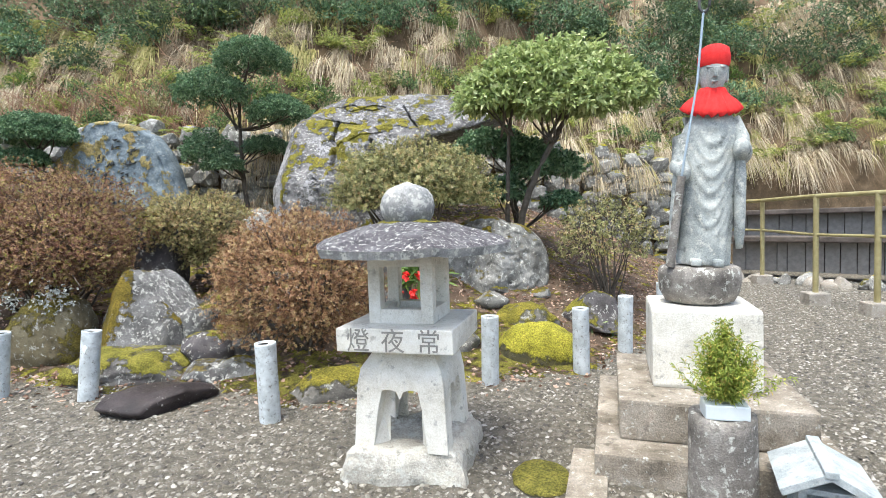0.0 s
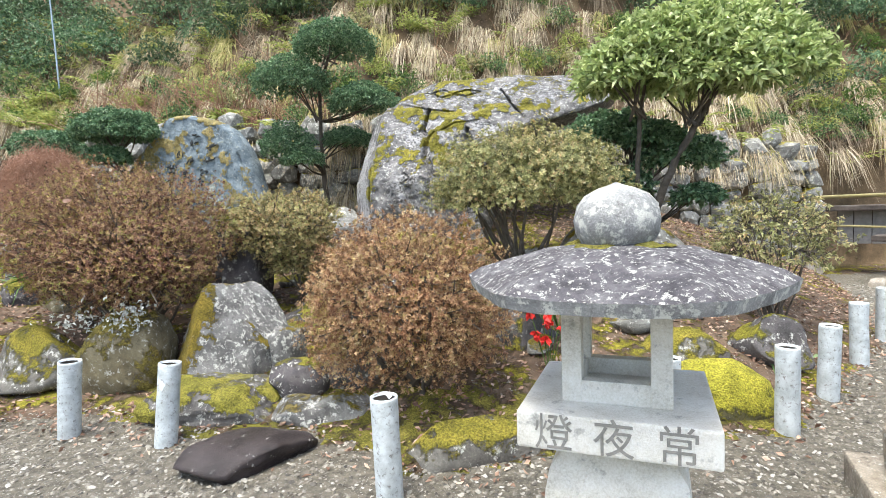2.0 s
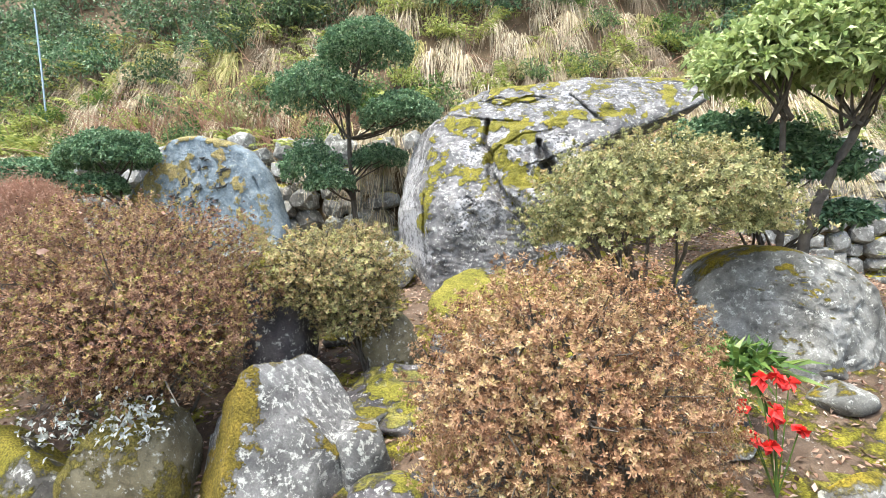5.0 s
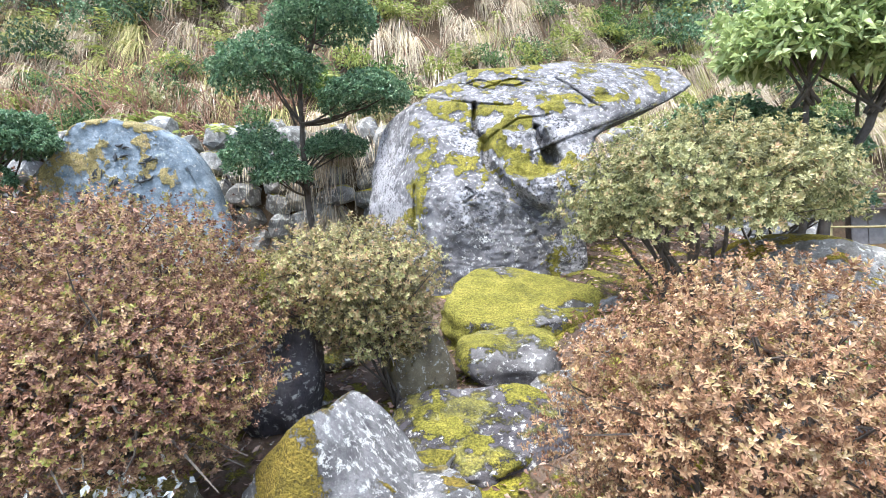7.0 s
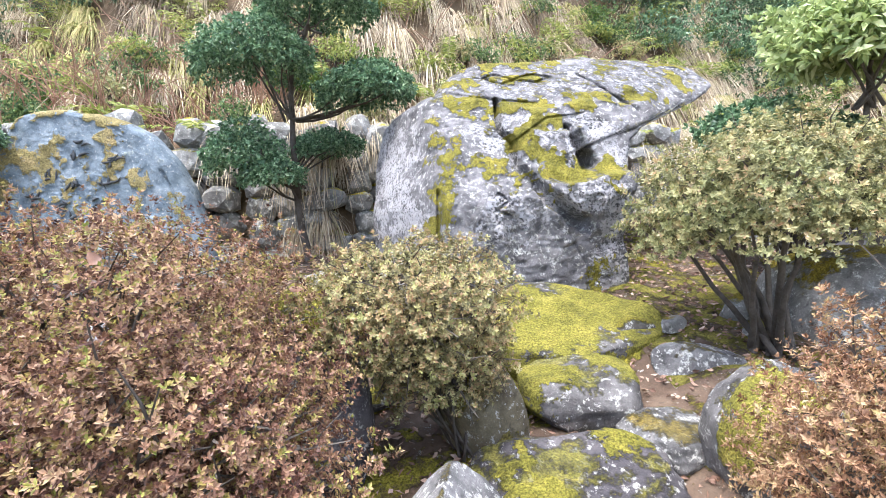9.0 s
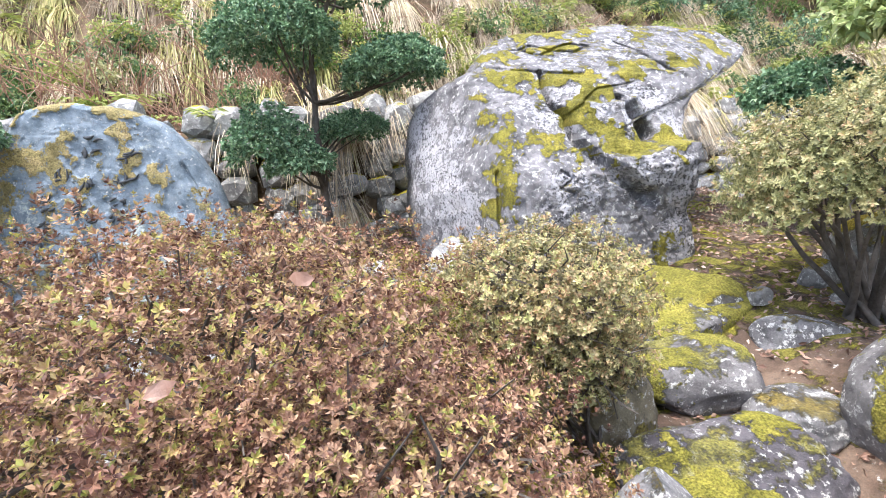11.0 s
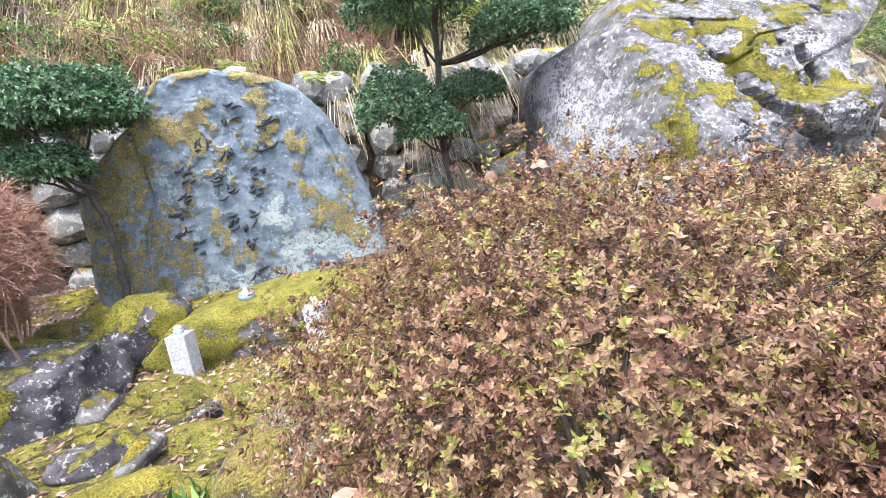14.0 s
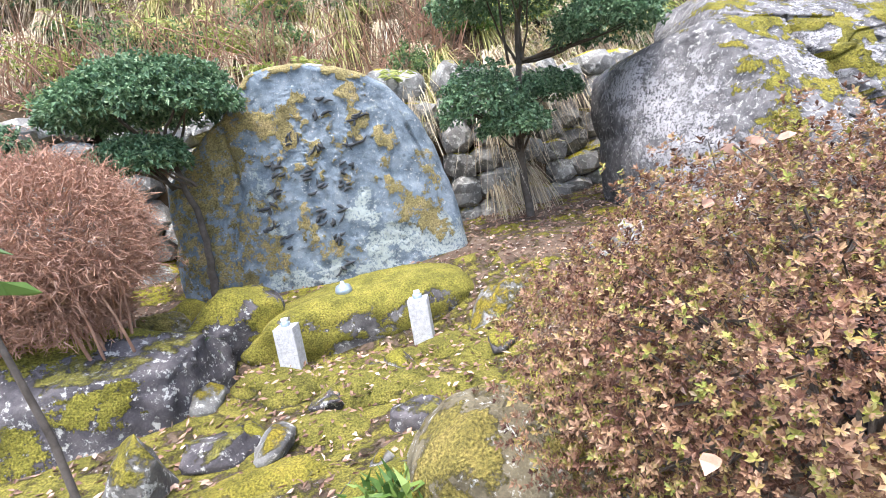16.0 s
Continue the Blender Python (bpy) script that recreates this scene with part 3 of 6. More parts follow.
def line_distance(x, z, line):
    """Distance from a broken line, and how far along it the nearest place is (0 to 1)."""
    L = np.array(line, dtype=float)
    best, along = np.full(len(x), 99.0), np.zeros(len(x))
    for i, (a, b) in enumerate(zip(L, L[1:])):
        ab = b - a
        tt = np.clip(((x - a[0]) * ab[0] + (z - a[1]) * ab[1]) / (ab @ ab), 0, 1)
        d = np.hypot(x - a[0] - tt * ab[0], z - a[1] - tt * ab[1])
        along = np.where(d < best, (i + tt) / (len(L) - 1), along)
        best = np.minimum(best, d)
    return best, along


def layer(x, z, spots, ragged, seed):
    """How thickly moss or crust lies at each place: spots are (line, width, strength)."""
    out = np.zeros(len(x))
    shake = face_lumps(x * 2.2, z * 2.2, ragged, seed)
    for line, width, strength in spots:
        d, _ = line_distance(x, z, line)
        out = np.maximum(out, strength * np.clip(1.5 - (d + shake) / width, 0, 1))
    return out


def profile_rock(name, outline, front, depth, material, seed, n_ring=150, n_rad=70, cracks=(), ledges=(), rough=0.05, moss=(), crust=(), middle=None, ragged=0.05, round_off=0.3):
    """A rock from its outline (x, z) seen from the yard; front(x, z) gives where its face stands.
    cracks: (line, width at its start, at its end, depth); moss and crust: (line, width, strength)."""
    P = np.array(outline)
    c = P.mean(axis=0) if middle is None else np.array(middle)
    ang = np.arctan2(P[:, 1] - c[1], P[:, 0] - c[0])
    rad = np.hypot(P[:, 0] - c[0], P[:, 1] - c[1])
    o = np.argsort(ang)
    ang, rad = ang[o], rad[o]
    th = np.linspace(-np.pi, np.pi, n_ring, endpoint=False)
    R = np.interp(th, np.concatenate([ang - 2 * np.pi, ang, ang + 2 * np.pi]), np.tile(rad, 3))
    R = R * (1 + rugged(np.stack([np.cos(th), np.sin(th), th * 0], 1), 2.6, 0.012, seed, 6))
    u = np.concatenate([np.linspace(0.02, 0.93, n_rad), np.linspace(0.94, 1.0, 10), np.linspace(0.99, 0.3, 14)])
    K = np.repeat(u, n_ring)
    T = np.tile(th, len(u))
    RR = np.tile(R, len(u))
    x, z = c[0] + RR * K * np.cos(T), c[1] + RR * K * np.sin(T)
    back = np.repeat(np.arange(len(u)) >= n_rad + 10, n_ring)
    green = layer(x, z, moss, ragged, seed + 3) * ~back
    pale = layer(x, z, crust, ragged, seed + 5) * ~back
    edge = np.clip((K - 0.91) / 0.09, 0, 1)
    face = min(depth, 0.6) * round_off * (1 - np.sqrt(np.clip(1 - edge ** 2, 0, 1)))
    face = face + face_lumps(x, z, rough, seed) + face_lumps(x * 5, z * 5, rough * 0.25, seed + 1)
    for line, w0, w1, dp in cracks:
        d, s = line_distance(x, z, line)
        w = (w0 + (w1 - w0) * s) * (1 + face_lumps(x * 3, z * 3, 0.3, seed + 2))
        face = face + dp * np.exp(-(d / w) ** 4)
    for zl, x0, x1, dp in ledges:
        m = np.clip((x - x0) / 0.1, 0, 1) * np.clip((x1 - x) / 0.1, 0, 1)
        face = face - dp * m * np.clip((zl + 0.03 * np.sin(x * 9) - z) / 0.04, 0, 1) * np.clip(1 - (zl - z) / 0.5, 0, 1)
    face = face - 0.014 * np.clip(green * 1.6, 0, 1)
    y = front(x, z) + np.where(back, depth * (0.45 + 0.55 * np.sqrt(np.clip(1 - K * K, 0, 1))), face)
    V = np.stack([x, y, z], 1)
    m = len(u)
    j = np.arange(n_ring)
    F = np.concatenate([np.stack([i * n_ring + j, i * n_ring + (j + 1) % n_ring, (i + 1) * n_ring + (j + 1) % n_ring, (i + 1) * n_ring + j], 1) for i in range(m - 1)])
    V = np.concatenate([V, V[:n_ring].mean(axis=0)[None], V[(m - 1) * n_ring:m * n_ring].mean(axis=0)[None]])
    me = bpy.data.meshes.new(name)
    faces = [tuple(q) for q in F.tolist()] + [(int(a), int(b), len(V) - 2) for a, b in zip(j, (j + 1) % n_ring)] + [((m - 1) * n_ring + int(a), (m - 1) * n_ring + int(b), len(V) - 1) for a, b in zip(j, (j + 1) % n_ring)]
    me.from_pydata(V.tolist(), [], faces)
    for key, values in (("moss", green), ("crust", pale)):
        me.attributes.new(key, 'FLOAT', 'POINT').data.foreach_set("value", np.concatenate([values, [0, 0]]).astype(np.float32))
    bm = bmesh.new()
    bm.from_mesh(me)
    bmesh.ops.recalc_face_normals(bm, faces=bm.faces)
    bm.to_mesh(me)
    bm.free()
    me.polygons.foreach_set("use_smooth", np.ones(len(me.polygons), dtype=bool))
    return put(name, me, material)


def boulder_front(x, z):
    """A face that leans back above the knee, a top that leans further, and a cheek that turns away at the near corner."""
    return (7.35 + 0.78 * np.clip(z - 1.65, 0, 2) + 0.6 * np.clip(z - 2.5, 0, 2) + 1.8 * np.clip(-2.5 - x, 0, 2)
            + 0.28 * np.clip(x + 0.9, 0, 3) * np.clip(z - 1.2, 0, 1.2))


boulder = profile_rock(
    "boulder", [(-2.98, 0.9), (-3.02, 1.81), (-2.98, 2.15), (-2.89, 2.45), (-2.71, 2.55), (-2.45, 2.6), (-2.2, 2.89), (-1.95, 3.0), (-1.56, 2.99), (-1.23, 2.97), (-0.62, 2.98), (-0.06, 2.97), (0.36, 2.92), (0.38, 2.64), (0.06, 2.46), (-0.45, 2.28), (-0.8, 2.16), (-0.96, 2.05), (-1.07, 1.86), (-1.15, 1.6), (-1.2, 1.3), (-1.22, 0.8), (-1.95, 0.7)],
    boulder_front, 1.5, M_BOULDER, 21, 360, 170, rough=0.034, middle=(-1.75, 1.9), ragged=0.13, round_off=0.15,
    cracks=[([(-1.95, 2.5), (-1.98, 2.22), (-1.91, 2.1), (-1.92, 1.9), (-1.81, 1.7), (-1.66, 1.52), (-1.53, 1.42)], 0.02, 0.055, 0.16),
            ([(-1.45, 2.2), (-1.43, 2.04), (-1.38, 1.9)], 0.025, 0.075, 0.24),
            ([(-1.98, 2.77), (-1.84, 2.82), (-1.71, 2.73), (-1.84, 2.68), (-1.98, 2.77)], 0.013, 0.013, 0.045),
            ([(-1.71, 2.73), (-1.53, 2.79), (-1.36, 2.74), (-1.53, 2.68), (-1.71, 2.73)], 0.013, 0.013, 0.045),
            ([(-2.36, 2.63), (-1.97, 2.5), (-1.64, 2.44)], 0.009, 0.012, 0.035),
            ([(-2.12, 1.7), (-2.05, 1.64), (-2.15, 1.58), (-2.06, 1.54)], 0.009, 0.009, 0.04), ([(-2.54, 1.75), (-2.56, 1.4), (-2.52, 1.1)], 0.015, 0.03, 0.06), ([(-1.9, 2.1), (-1.6, 2.28), (-1.3, 2.3)], 0.012, 0.008, 0.03),
            ([(-1.1, 2.75), (-0.95, 2.5), (-0.8, 2.3)], 0.01, 0.014, 0.035), ([(-1.6, 1.3), (-1.5, 1.1), (-1.52, 0.9)], 0.01, 0.015, 0.03)],
    ledges=[(1.78, -1.82, -1.0, 0.17), (2.2, -1.92, -1.3, 0.12), (2.42, -1.9, -0.6, 0.07)],
    moss=[([(-2.2, 2.93), (-1.74, 2.96), (-1.3, 2.94)], 0.06, 0.9), ([(-2.36, 2.5), (-1.98, 2.42)], 0.05, 0.85), ([(-2.25, 2.37), (-2.05, 2.29)], 0.05, 0.65), ([(-2.5, 2.3), (-2.47, 1.95), (-2.49, 1.7), (-2.53, 1.5)], 0.075, 0.7),
          ([(-2.43, 1.9), (-2.2, 1.93), (-1.98, 1.86)], 0.05, 0.7), ([(-1.88, 2.4), (-1.6, 2.4), (-1.2, 2.37)], 0.045, 0.9), ([(-1.9, 2.13), (-1.75, 2.2), (-1.55, 2.24)], 0.06, 1.1), ([(-1.78, 1.8), (-1.49, 1.79), (-1.15, 1.78)], 0.06, 1.3),
          ([(-0.82, 2.47), (-0.66, 2.44), (-0.5, 2.5)], 0.06, 0.9), ([(-0.08, 2.82), (-0.1, 2.6)], 0.06, 0.9), ([(-1.72, 1.92), (-1.64, 1.86)], 0.06, 0.9), ([(-1.0, 2.75), (-0.75, 2.79)], 0.06, 0.7), ([(-1.85, 2.74), (-1.5, 2.73)], 0.035, 0.9),
          ([(-1.3, 2.5), (-0.9, 2.46)], 0.04, 0.7), ([(-2.3, 2.7), (-2.1, 2.75)], 0.05, 0.7), ([(-1.4, 1.2), (-1.45, 0.95)], 0.08, 0.6), ([(-0.3, 2.95), (0.2, 2.85)], 0.04, 0.7)],
    crust=[([(-2.9, 2.3), (-2.8, 1.5), (-2.7, 1.2)], 0.2, 0.3), ([(-1.8, 2.3), (-1.5, 2.1)], 0.16, 0.26), ([(-1.7, 2.6), (-0.4, 2.7)], 0.16, 0.2), ([(-1.3, 2.2), (-1.1, 1.95)], 0.12, 0.36), ([(-1.7, 1.65), (-1.3, 1.6), (-1.35, 1.1)], 0.16, 0.28), ([(-2.2, 1.55), (-2.0, 1.5)], 0.16, 0.25), ([(-2.1, 2.15), (-1.95, 2.0)], 0.1, 0.3)])
tagged(boulder, "huge mossy grey boulder with cracks below the hillside", "boulder")


def stele_front(x, z):
    return 8.52 + 0.08 * np.abs(x + 5.6) + 0.0 * z


stele = holder("stone_monument", (0, 0, 0), "broad blue-grey inscribed natural stone slab with moss", "monument")
_st = profile_rock(
    "slab", [(-6.86, 0.95), (-6.86, 1.6), (-6.84, 2.0), (-6.54, 2.3), (-6.31, 2.47), (-6.2, 2.6), (-6.06, 2.76), (-5.75, 2.81), (-5.51, 2.76), (-5.26, 2.7), (-5.02, 2.57), (-4.87, 2.38), (-4.73, 2.12), (-4.64, 1.8), (-4.56, 1.32), (-4.54, 0.95), (-5.6, 0.85)],
    stele_front, 0.5, M_STELE, 33, 240, 110, rough=0.014, ragged=0.12,
    cracks=[([(-6.3, 2.4), (-6.25, 1.9), (-6.4, 1.5)], 0.012, 0.02, 0.03), ([(-6.75, 1.75), (-6.4, 1.7)], 0.012, 0.01, 0.03), ([(-4.9, 2.2), (-4.8, 1.9)], 0.015, 0.01, 0.03)],
    moss=[([(-6.06, 2.42), (-5.85, 2.3)], 0.14, 0.75), ([(-6.1, 2.75), (-5.7, 2.79), (-5.2, 2.67)], 0.05, 1.1), ([(-5.3, 2.5), (-5.28, 2.25)], 0.06, 0.75), ([(-4.95, 1.55), (-4.8, 1.4)], 0.15, 0.72), ([(-5.74, 2.5), (-5.66, 2.0)], 0.06, 0.75), ([(-6.3, 2.3), (-6.6, 1.9)], 0.26, 0.64),
          ([(-6.75, 1.7), (-6.5, 1.2)], 0.34, 0.58), ([(-5.83, 1.7), (-5.8, 1.5)], 0.07, 0.6), ([(-5.1, 2.2), (-5.12, 1.7)], 0.06, 0.75), ([(-6.2, 1.7), (-6.15, 1.3)], 0.2, 0.55), ([(-5.5, 2.35), (-5.45, 1.9)], 0.045, 0.5), ([(-5.98, 2.1), (-5.95, 1.75)], 0.05, 0.5), ([(-4.85, 1.95), (-4.72, 1.6)], 0.08, 0.5), ([(-5.75, 1.4), (-5.55, 1.3)], 0.1, 0.5)],
    crust=[([(-5.3, 1.35), (-4.65, 1.25)], 0.16, 0.34), ([(-5.35, 1.65), (-5.3, 1.4)], 0.1, 0.3), ([(-6.1, 1.95), (-6.05, 1.55)], 0.08, 0.22), ([(-6.1, 1.15), (-5.2, 1.1)], 0.08, 0.28), ([(-5.2, 2.5), (-4.9, 2.2)], 0.12, 0.1)])
_st.parent = stele
# worn columns of brush-stroke carving that can no longer be read
srng = np.random.default_rng(8)
for gx0, gz0, wide in [(-5.28, 2.34, 0.1), (-5.34, 2.12, 0.11), (-5.43, 1.95, 0.08), (-5.49, 1.81, 0.09), (-5.56, 1.6, 0.1), (-5.6, 1.42, 0.08), (-5.6, 1.2, 0.1), (-5.53, 2.44, 0.11), (-5.79, 2.22, 0.1), (-5.6, 2.09, 0.1), (-5.72, 1.95, 0.08), (-5.67, 1.84, 0.1), (-5.68, 1.62, 0.1), (-5.96, 2.03, 0.1), (-6.02, 1.86, 0.08), (-6.09, 1.74, 0.1), (-6.09, 1.6, 0.09), (-6.01, 1.45, 0.09)]:
    for _ in range(int(srng.integers(4, 7))):
        cx0, cz0 = gx0 + srng.uniform(-wide, wide) * 0.6, gz0 + srng.uniform(-wide, wide) * 0.6
        a = srng.choice([0.05, 0.2, 0.35, 1.45, 0.9, -0.75])
        L = srng.uniform(0.45, 1.0) * wide
        sag = srng.uniform(-0.25, 0.25) * L
        sx0 = np.array([-0.5, -0.2, 0.15, 0.5]) * L
        sag_z = sag * (1 - (2 * np.array([-0.5, -0.2, 0.15, 0.5])) ** 2)
        px = cx0 + sx0 * math.cos(a) - sag_z * math.sin(a)
        pz = cz0 + sx0 * math.sin(a) + sag_z * math.cos(a)
        # Strokes lie on the face; their dark colour stands in for groove shade.
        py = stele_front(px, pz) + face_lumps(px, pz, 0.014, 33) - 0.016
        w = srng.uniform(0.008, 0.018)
        put("carved_stroke_shade", np_mesh("carved_stroke_shade", *tube_arrays(np.stack([px, py, pz], 1), [w * 0.5, w, w * 0.8, w * 0.2], 6), True), M_CARVE_SHADE, stele)

ROCKS = [
    ("rock", (-4.35, 4.85, 0.2), (0.45, 0.3, 0.3), 61, M_MROCK, "low mossy rock at the gravel edge"),
    ("rock", (-0.82, 5.5, 0.3), (0.36, 0.36, 0.5), 15, M_MROCK2, "mossy rock beside the russet bush"),
        ("rock", (-1.75, 4.6, 0.06), (0.2, 0.17, 0.15), 18, M_ROCK, "small pale rock at the gravel edge"),
    ("rock", (-1.0, 4.2, 0.02), (0.42, 0.18, 0.2), 19, M_MROCK, "low mossy edging rock below a bush"),
    ("rock", (-0.25, 5.0, 0.1), (0.22, 0.2, 0.22), 20, M_ROCK, "mossy stone beside red flowers"),
    ("rock", (0.35, 5.5, 0.2), (0.3, 0.22, 0.2), 22, M_MROCK, "low mossy rock behind the lantern"),
    ("rock", (0.95, 5.7, 0.2), (0.28, 0.24, 0.26), 23, M_DROCK, "dark rock beside strap-leaved plants"),
    ("rock", (-6.55, 6.65, 0.58), (0.22, 0.2, 0.36), 27, M_MROCK, "moss-covered squat rock in leaf litter"),
    ("rock", (-6.1, 6.55, 0.5), (0.42, 0.24, 0.22), 28, M_MROCK, "low moss-covered rock in leaf litter"),
    ("rock", (-5.45, 7.25, 0.58), (0.42, 0.24, 0.16), 30, M_MOSS, "cushion of yellow moss over a low stone"),
    ("rock", (-5.05, 7.0, 0.55), (0.36, 0.25, 0.17), 31, M_MOSS, "cushion of yellow moss over a low stone"),
    ("rock", (-5.75, 6.95, 0.52), (0.3, 0.2, 0.14), 32, M_MOSS, "cushion of yellow moss over a low stone"),
    ("rock", (-6.0, 7.45, 0.6), (0.2, 0.2, 0.15), 34, M_MOSS, "cushion of yellow moss over a low stone"),
    ("rock", (-5.3, 6.55, 0.5), (0.3, 0.2, 0.12), 70, M_MOSS, "cushion of yellow moss over a low stone"),
    ("rock", (-4.75, 7.35, 0.6), (0.32, 0.22, 0.14), 71, M_MOSS, "cushion of yellow moss over a low stone"),
    ("rock", (-5.6, 6.4, 0.46), (0.26, 0.2, 0.13), 72, M_MROCK2, "low rock half covered in moss"),
    ("rock", (-6.15, 7.0, 0.55), (0.22, 0.18, 0.13), 73, M_DROCK, "low dark stone in leaf litter"),
    ("rock", (-6.12, 7.62, 0.66), (0.26, 0.18, 0.12), 77, M_MOSS, "cushion of yellow moss over a low stone"),
    ("rock", (-5.62, 7.5, 0.64), (0.36, 0.2, 0.1), 78, M_MOSS, "cushion of yellow moss over a low stone"),
    ("rock", (-4.95, 7.58, 0.65), (0.3, 0.2, 0.1), 79, M_MOSS, "cushion of yellow moss over a low stone"),
    ("rock", (-5.35, 7.55, 0.62), (0.5, 0.18, 0.1), 74, M_MOSS, "cushion of yellow moss over a low stone"),
    ("rock", (-5.75, 6.05, 0.4), (0.3, 0.22, 0.16), 75, M_MROCK2, "low rock half covered in moss"),
    ("rock", (-6.3, 6.1, 0.42), (0.3, 0.24, 0.18), 76, M_MROCK2, "low rock half covered in moss"),
    ("rock", (-4.6, 7.75, 0.7), (0.3, 0.3, 0.35), 35, M_ROCK, "grey rock beside the moss-covered base"),
    ("rock", (-6.8, 8.2, 0.9), (0.35, 0.3, 0.3), 36, M_MROCK, "mossy rock at the foot of the monument"),
    ("rock", (-2.95, 7.6, 1.0), (0.25, 0.25, 0.35), 37, M_WALL, "grey rock at the foot of the boulder"),
    ("rock", (-3.5, 8.0, 1.0), (0.3, 0.25, 0.22), 38, M_WALL, "grey rock at the foot of the boulder"),
    ("rock", (0.42, 5.02, 0.06), (0.34, 0.26, 0.26), 40, M_BRIGHT, "bright yellow moss mound at the gravel edge"),
]
for i, (nm, at, size, sd, mt, lb) in enumerate(ROCKS):
    rock(nm, at, size, sd, mt, lb, turn=(sd * 47) % 50 - 25, cuts=0 if mt in (M_MOSS, M_BRIGHT) else 9, category="moss" if mt in (M_MOSS, M_BRIGHT) else "rock")


def face_rock(label, outline, y0, lean, depth, material, seed, rough=0.1):
    zb = min(z for _, z in outline)
    xm = sum(x for x, _ in outline) / len(outline)
    r = np.random.default_rng(seed)
    tilt = [(r.uniform(-0.9, 0.9), r.uniform(-0.25, 0.7), r.uniform(-0.02, 0.06)) for _ in range(5)]

    def facets(x, z):
        return y0 + lean * (z - zb) + np.max([a * (x - xm) + b * (z - zb - 0.3) - c for a, b, c in tilt] + [0 * x], axis=0)

    ob = profile_rock("rock", outline, facets, depth, material, seed, 110, 46, rough=rough)
    return tagged(ob, label, "rock", "garden rocks")


face_rock("large lichen-spotted grey rock with a moss cap", [(-0.42, 0.35), (-0.44, 0.9), (-0.1, 1.14), (0.25, 1.08), (0.58, 0.92), (0.64, 0.35)], 5.9, 0.3, 0.8, M_ROCK, 53, 0.06)


def worn_rock(label, at, size, seed, material, turn=(0, 0, 0), square=3.2, cuts=4, rough=0.07, sub=5, moss=(), category="rock", deep=0.78, planes=()):
    """A weathered block: a rounded box with broken corners and uneven faces. moss: (direction, spread, strength) of its own patches."""
    rng = np.random.default_rng(seed)
    v, f = ico_arrays(sub)
    v = v / (np.abs(v) ** square).sum(axis=1)[:, None] ** (1 / square)
    for _ in range(cuts):
        n = unit(rng.normal(0, 1, (1, 3)))[0]
        over = np.clip(v @ n - rng.uniform(deep, deep + 0.2), 0, None)
        v = v - over[:, None] * n * 0.95
    for n, reach in planes:
        n = unit(np.array([n], dtype=float))[0]
        v = v - np.clip(v @ n - reach, 0, None)[:, None] * n * 0.97
    d = unit(v)
    v = v * (1 + rugged(d, 1.3, rough, seed, 3) + rugged(d, 5.0, rough * 0.35, seed + 1, 5))[:, None]
    green = np.zeros(len(v))
    shake = rugged(d, 3.5, 0.22, seed + 2, 5)
    for way, spread, strength in moss:
        far = np.linalg.norm(d - unit(np.array([way], dtype=float)), axis=1) + shake
        green = np.maximum(green, strength * np.clip(1.5 - far / spread, 0, 1))
    v = v * np.array(size) + d * 0.02 * np.clip(green * 1.5, 0, 1)[:, None]
    me = np_mesh("rock", v, f, True)
    me.attributes.new("moss", 'FLOAT', 'POINT').data.foreach_set("value", green.astype(np.float32))
    ob = put("rock", me, material)
    ob.matrix_world = pose(*at, *turn)
    return tagged(ob, label, category, "garden rocks")


UP = (0, -0.2, 1)
worn_rock("flat-topped rock thickly covered in yellow moss", (-1.82, 6.92, 0.72), (0.56, 0.46, 0.25), 52, M_MOSSED, (16, 6, -6), 4.0, 3, 0.09, planes=[((0.1, -0.25, 0.95), 0.72), ((0.5, -0.85, 0.1), 0.85)], moss=[((-0.5, -0.3, 0.9), 0.75, 1.2), ((0.5, 0.2, 0.8), 0.7, 1.2), ((0.75, -0.7, 0.5), 0.35, 0.9), ((-0.7, -0.9, 0.1), 0.5, 0.8), ((0.1, -0.9, 0.3), 0.3, 0.7)])
worn_rock("dark rock with a bright yellow moss top", (-3.3, 6.02, 0.8), (0.24, 0.28, 0.5), 16, M_DARKMOSS, (0, 4, 10), 2.8, 4, moss=[((-0.1, -0.1, 1), 0.7, 1.3)])
worn_rock("rounded ochre-grey rock beside a small bush", (-2.54, 6.13, 0.6), (0.2, 0.2, 0.27), 9, M_OCHRE, (4, -8, 20), 2.6, 4, 0.06, moss=[((-0.4, -0.5, 0.7), 0.5, 0.55), ((0, -1, -0.4), 0.5, 0.55)])
worn_rock("broken rock with a torn cap of moss", (-2.0, 6.28, 0.56), (0.3, 0.25, 0.17), 10, M_MOSSED, (10, 4, -14), 3.4, 6, moss=[((-0.6, -0.2, 0.8), 0.55, 1.1), ((0.5, 0.3, 0.8), 0.5, 0.9), ((-0.9, -0.6, 0.1), 0.4, 0.8)])
worn_rock("dark low rock with tongues of moss", (-2.27, 5.63, 0.36), (0.44, 0.32, 0.17), 54, M_DARKMOSS, (14, 3, -4), 3.4, 6, 0.1, planes=[((0.1, -0.3, 0.95), 0.66), ((0.7, -0.7, 0.2), 0.8)], moss=[((-0.35, -0.25, 0.9), 0.3, 1.0), ((0.1, -0.55, 0.85), 0.22, 1.0), ((-0.5, 0.3, 0.9), 0.22, 0.9), ((0.45, -0.9, 0.4), 0.25, 0.9), ((0.5, 0.5, 0.7), 0.25, 0.7)])
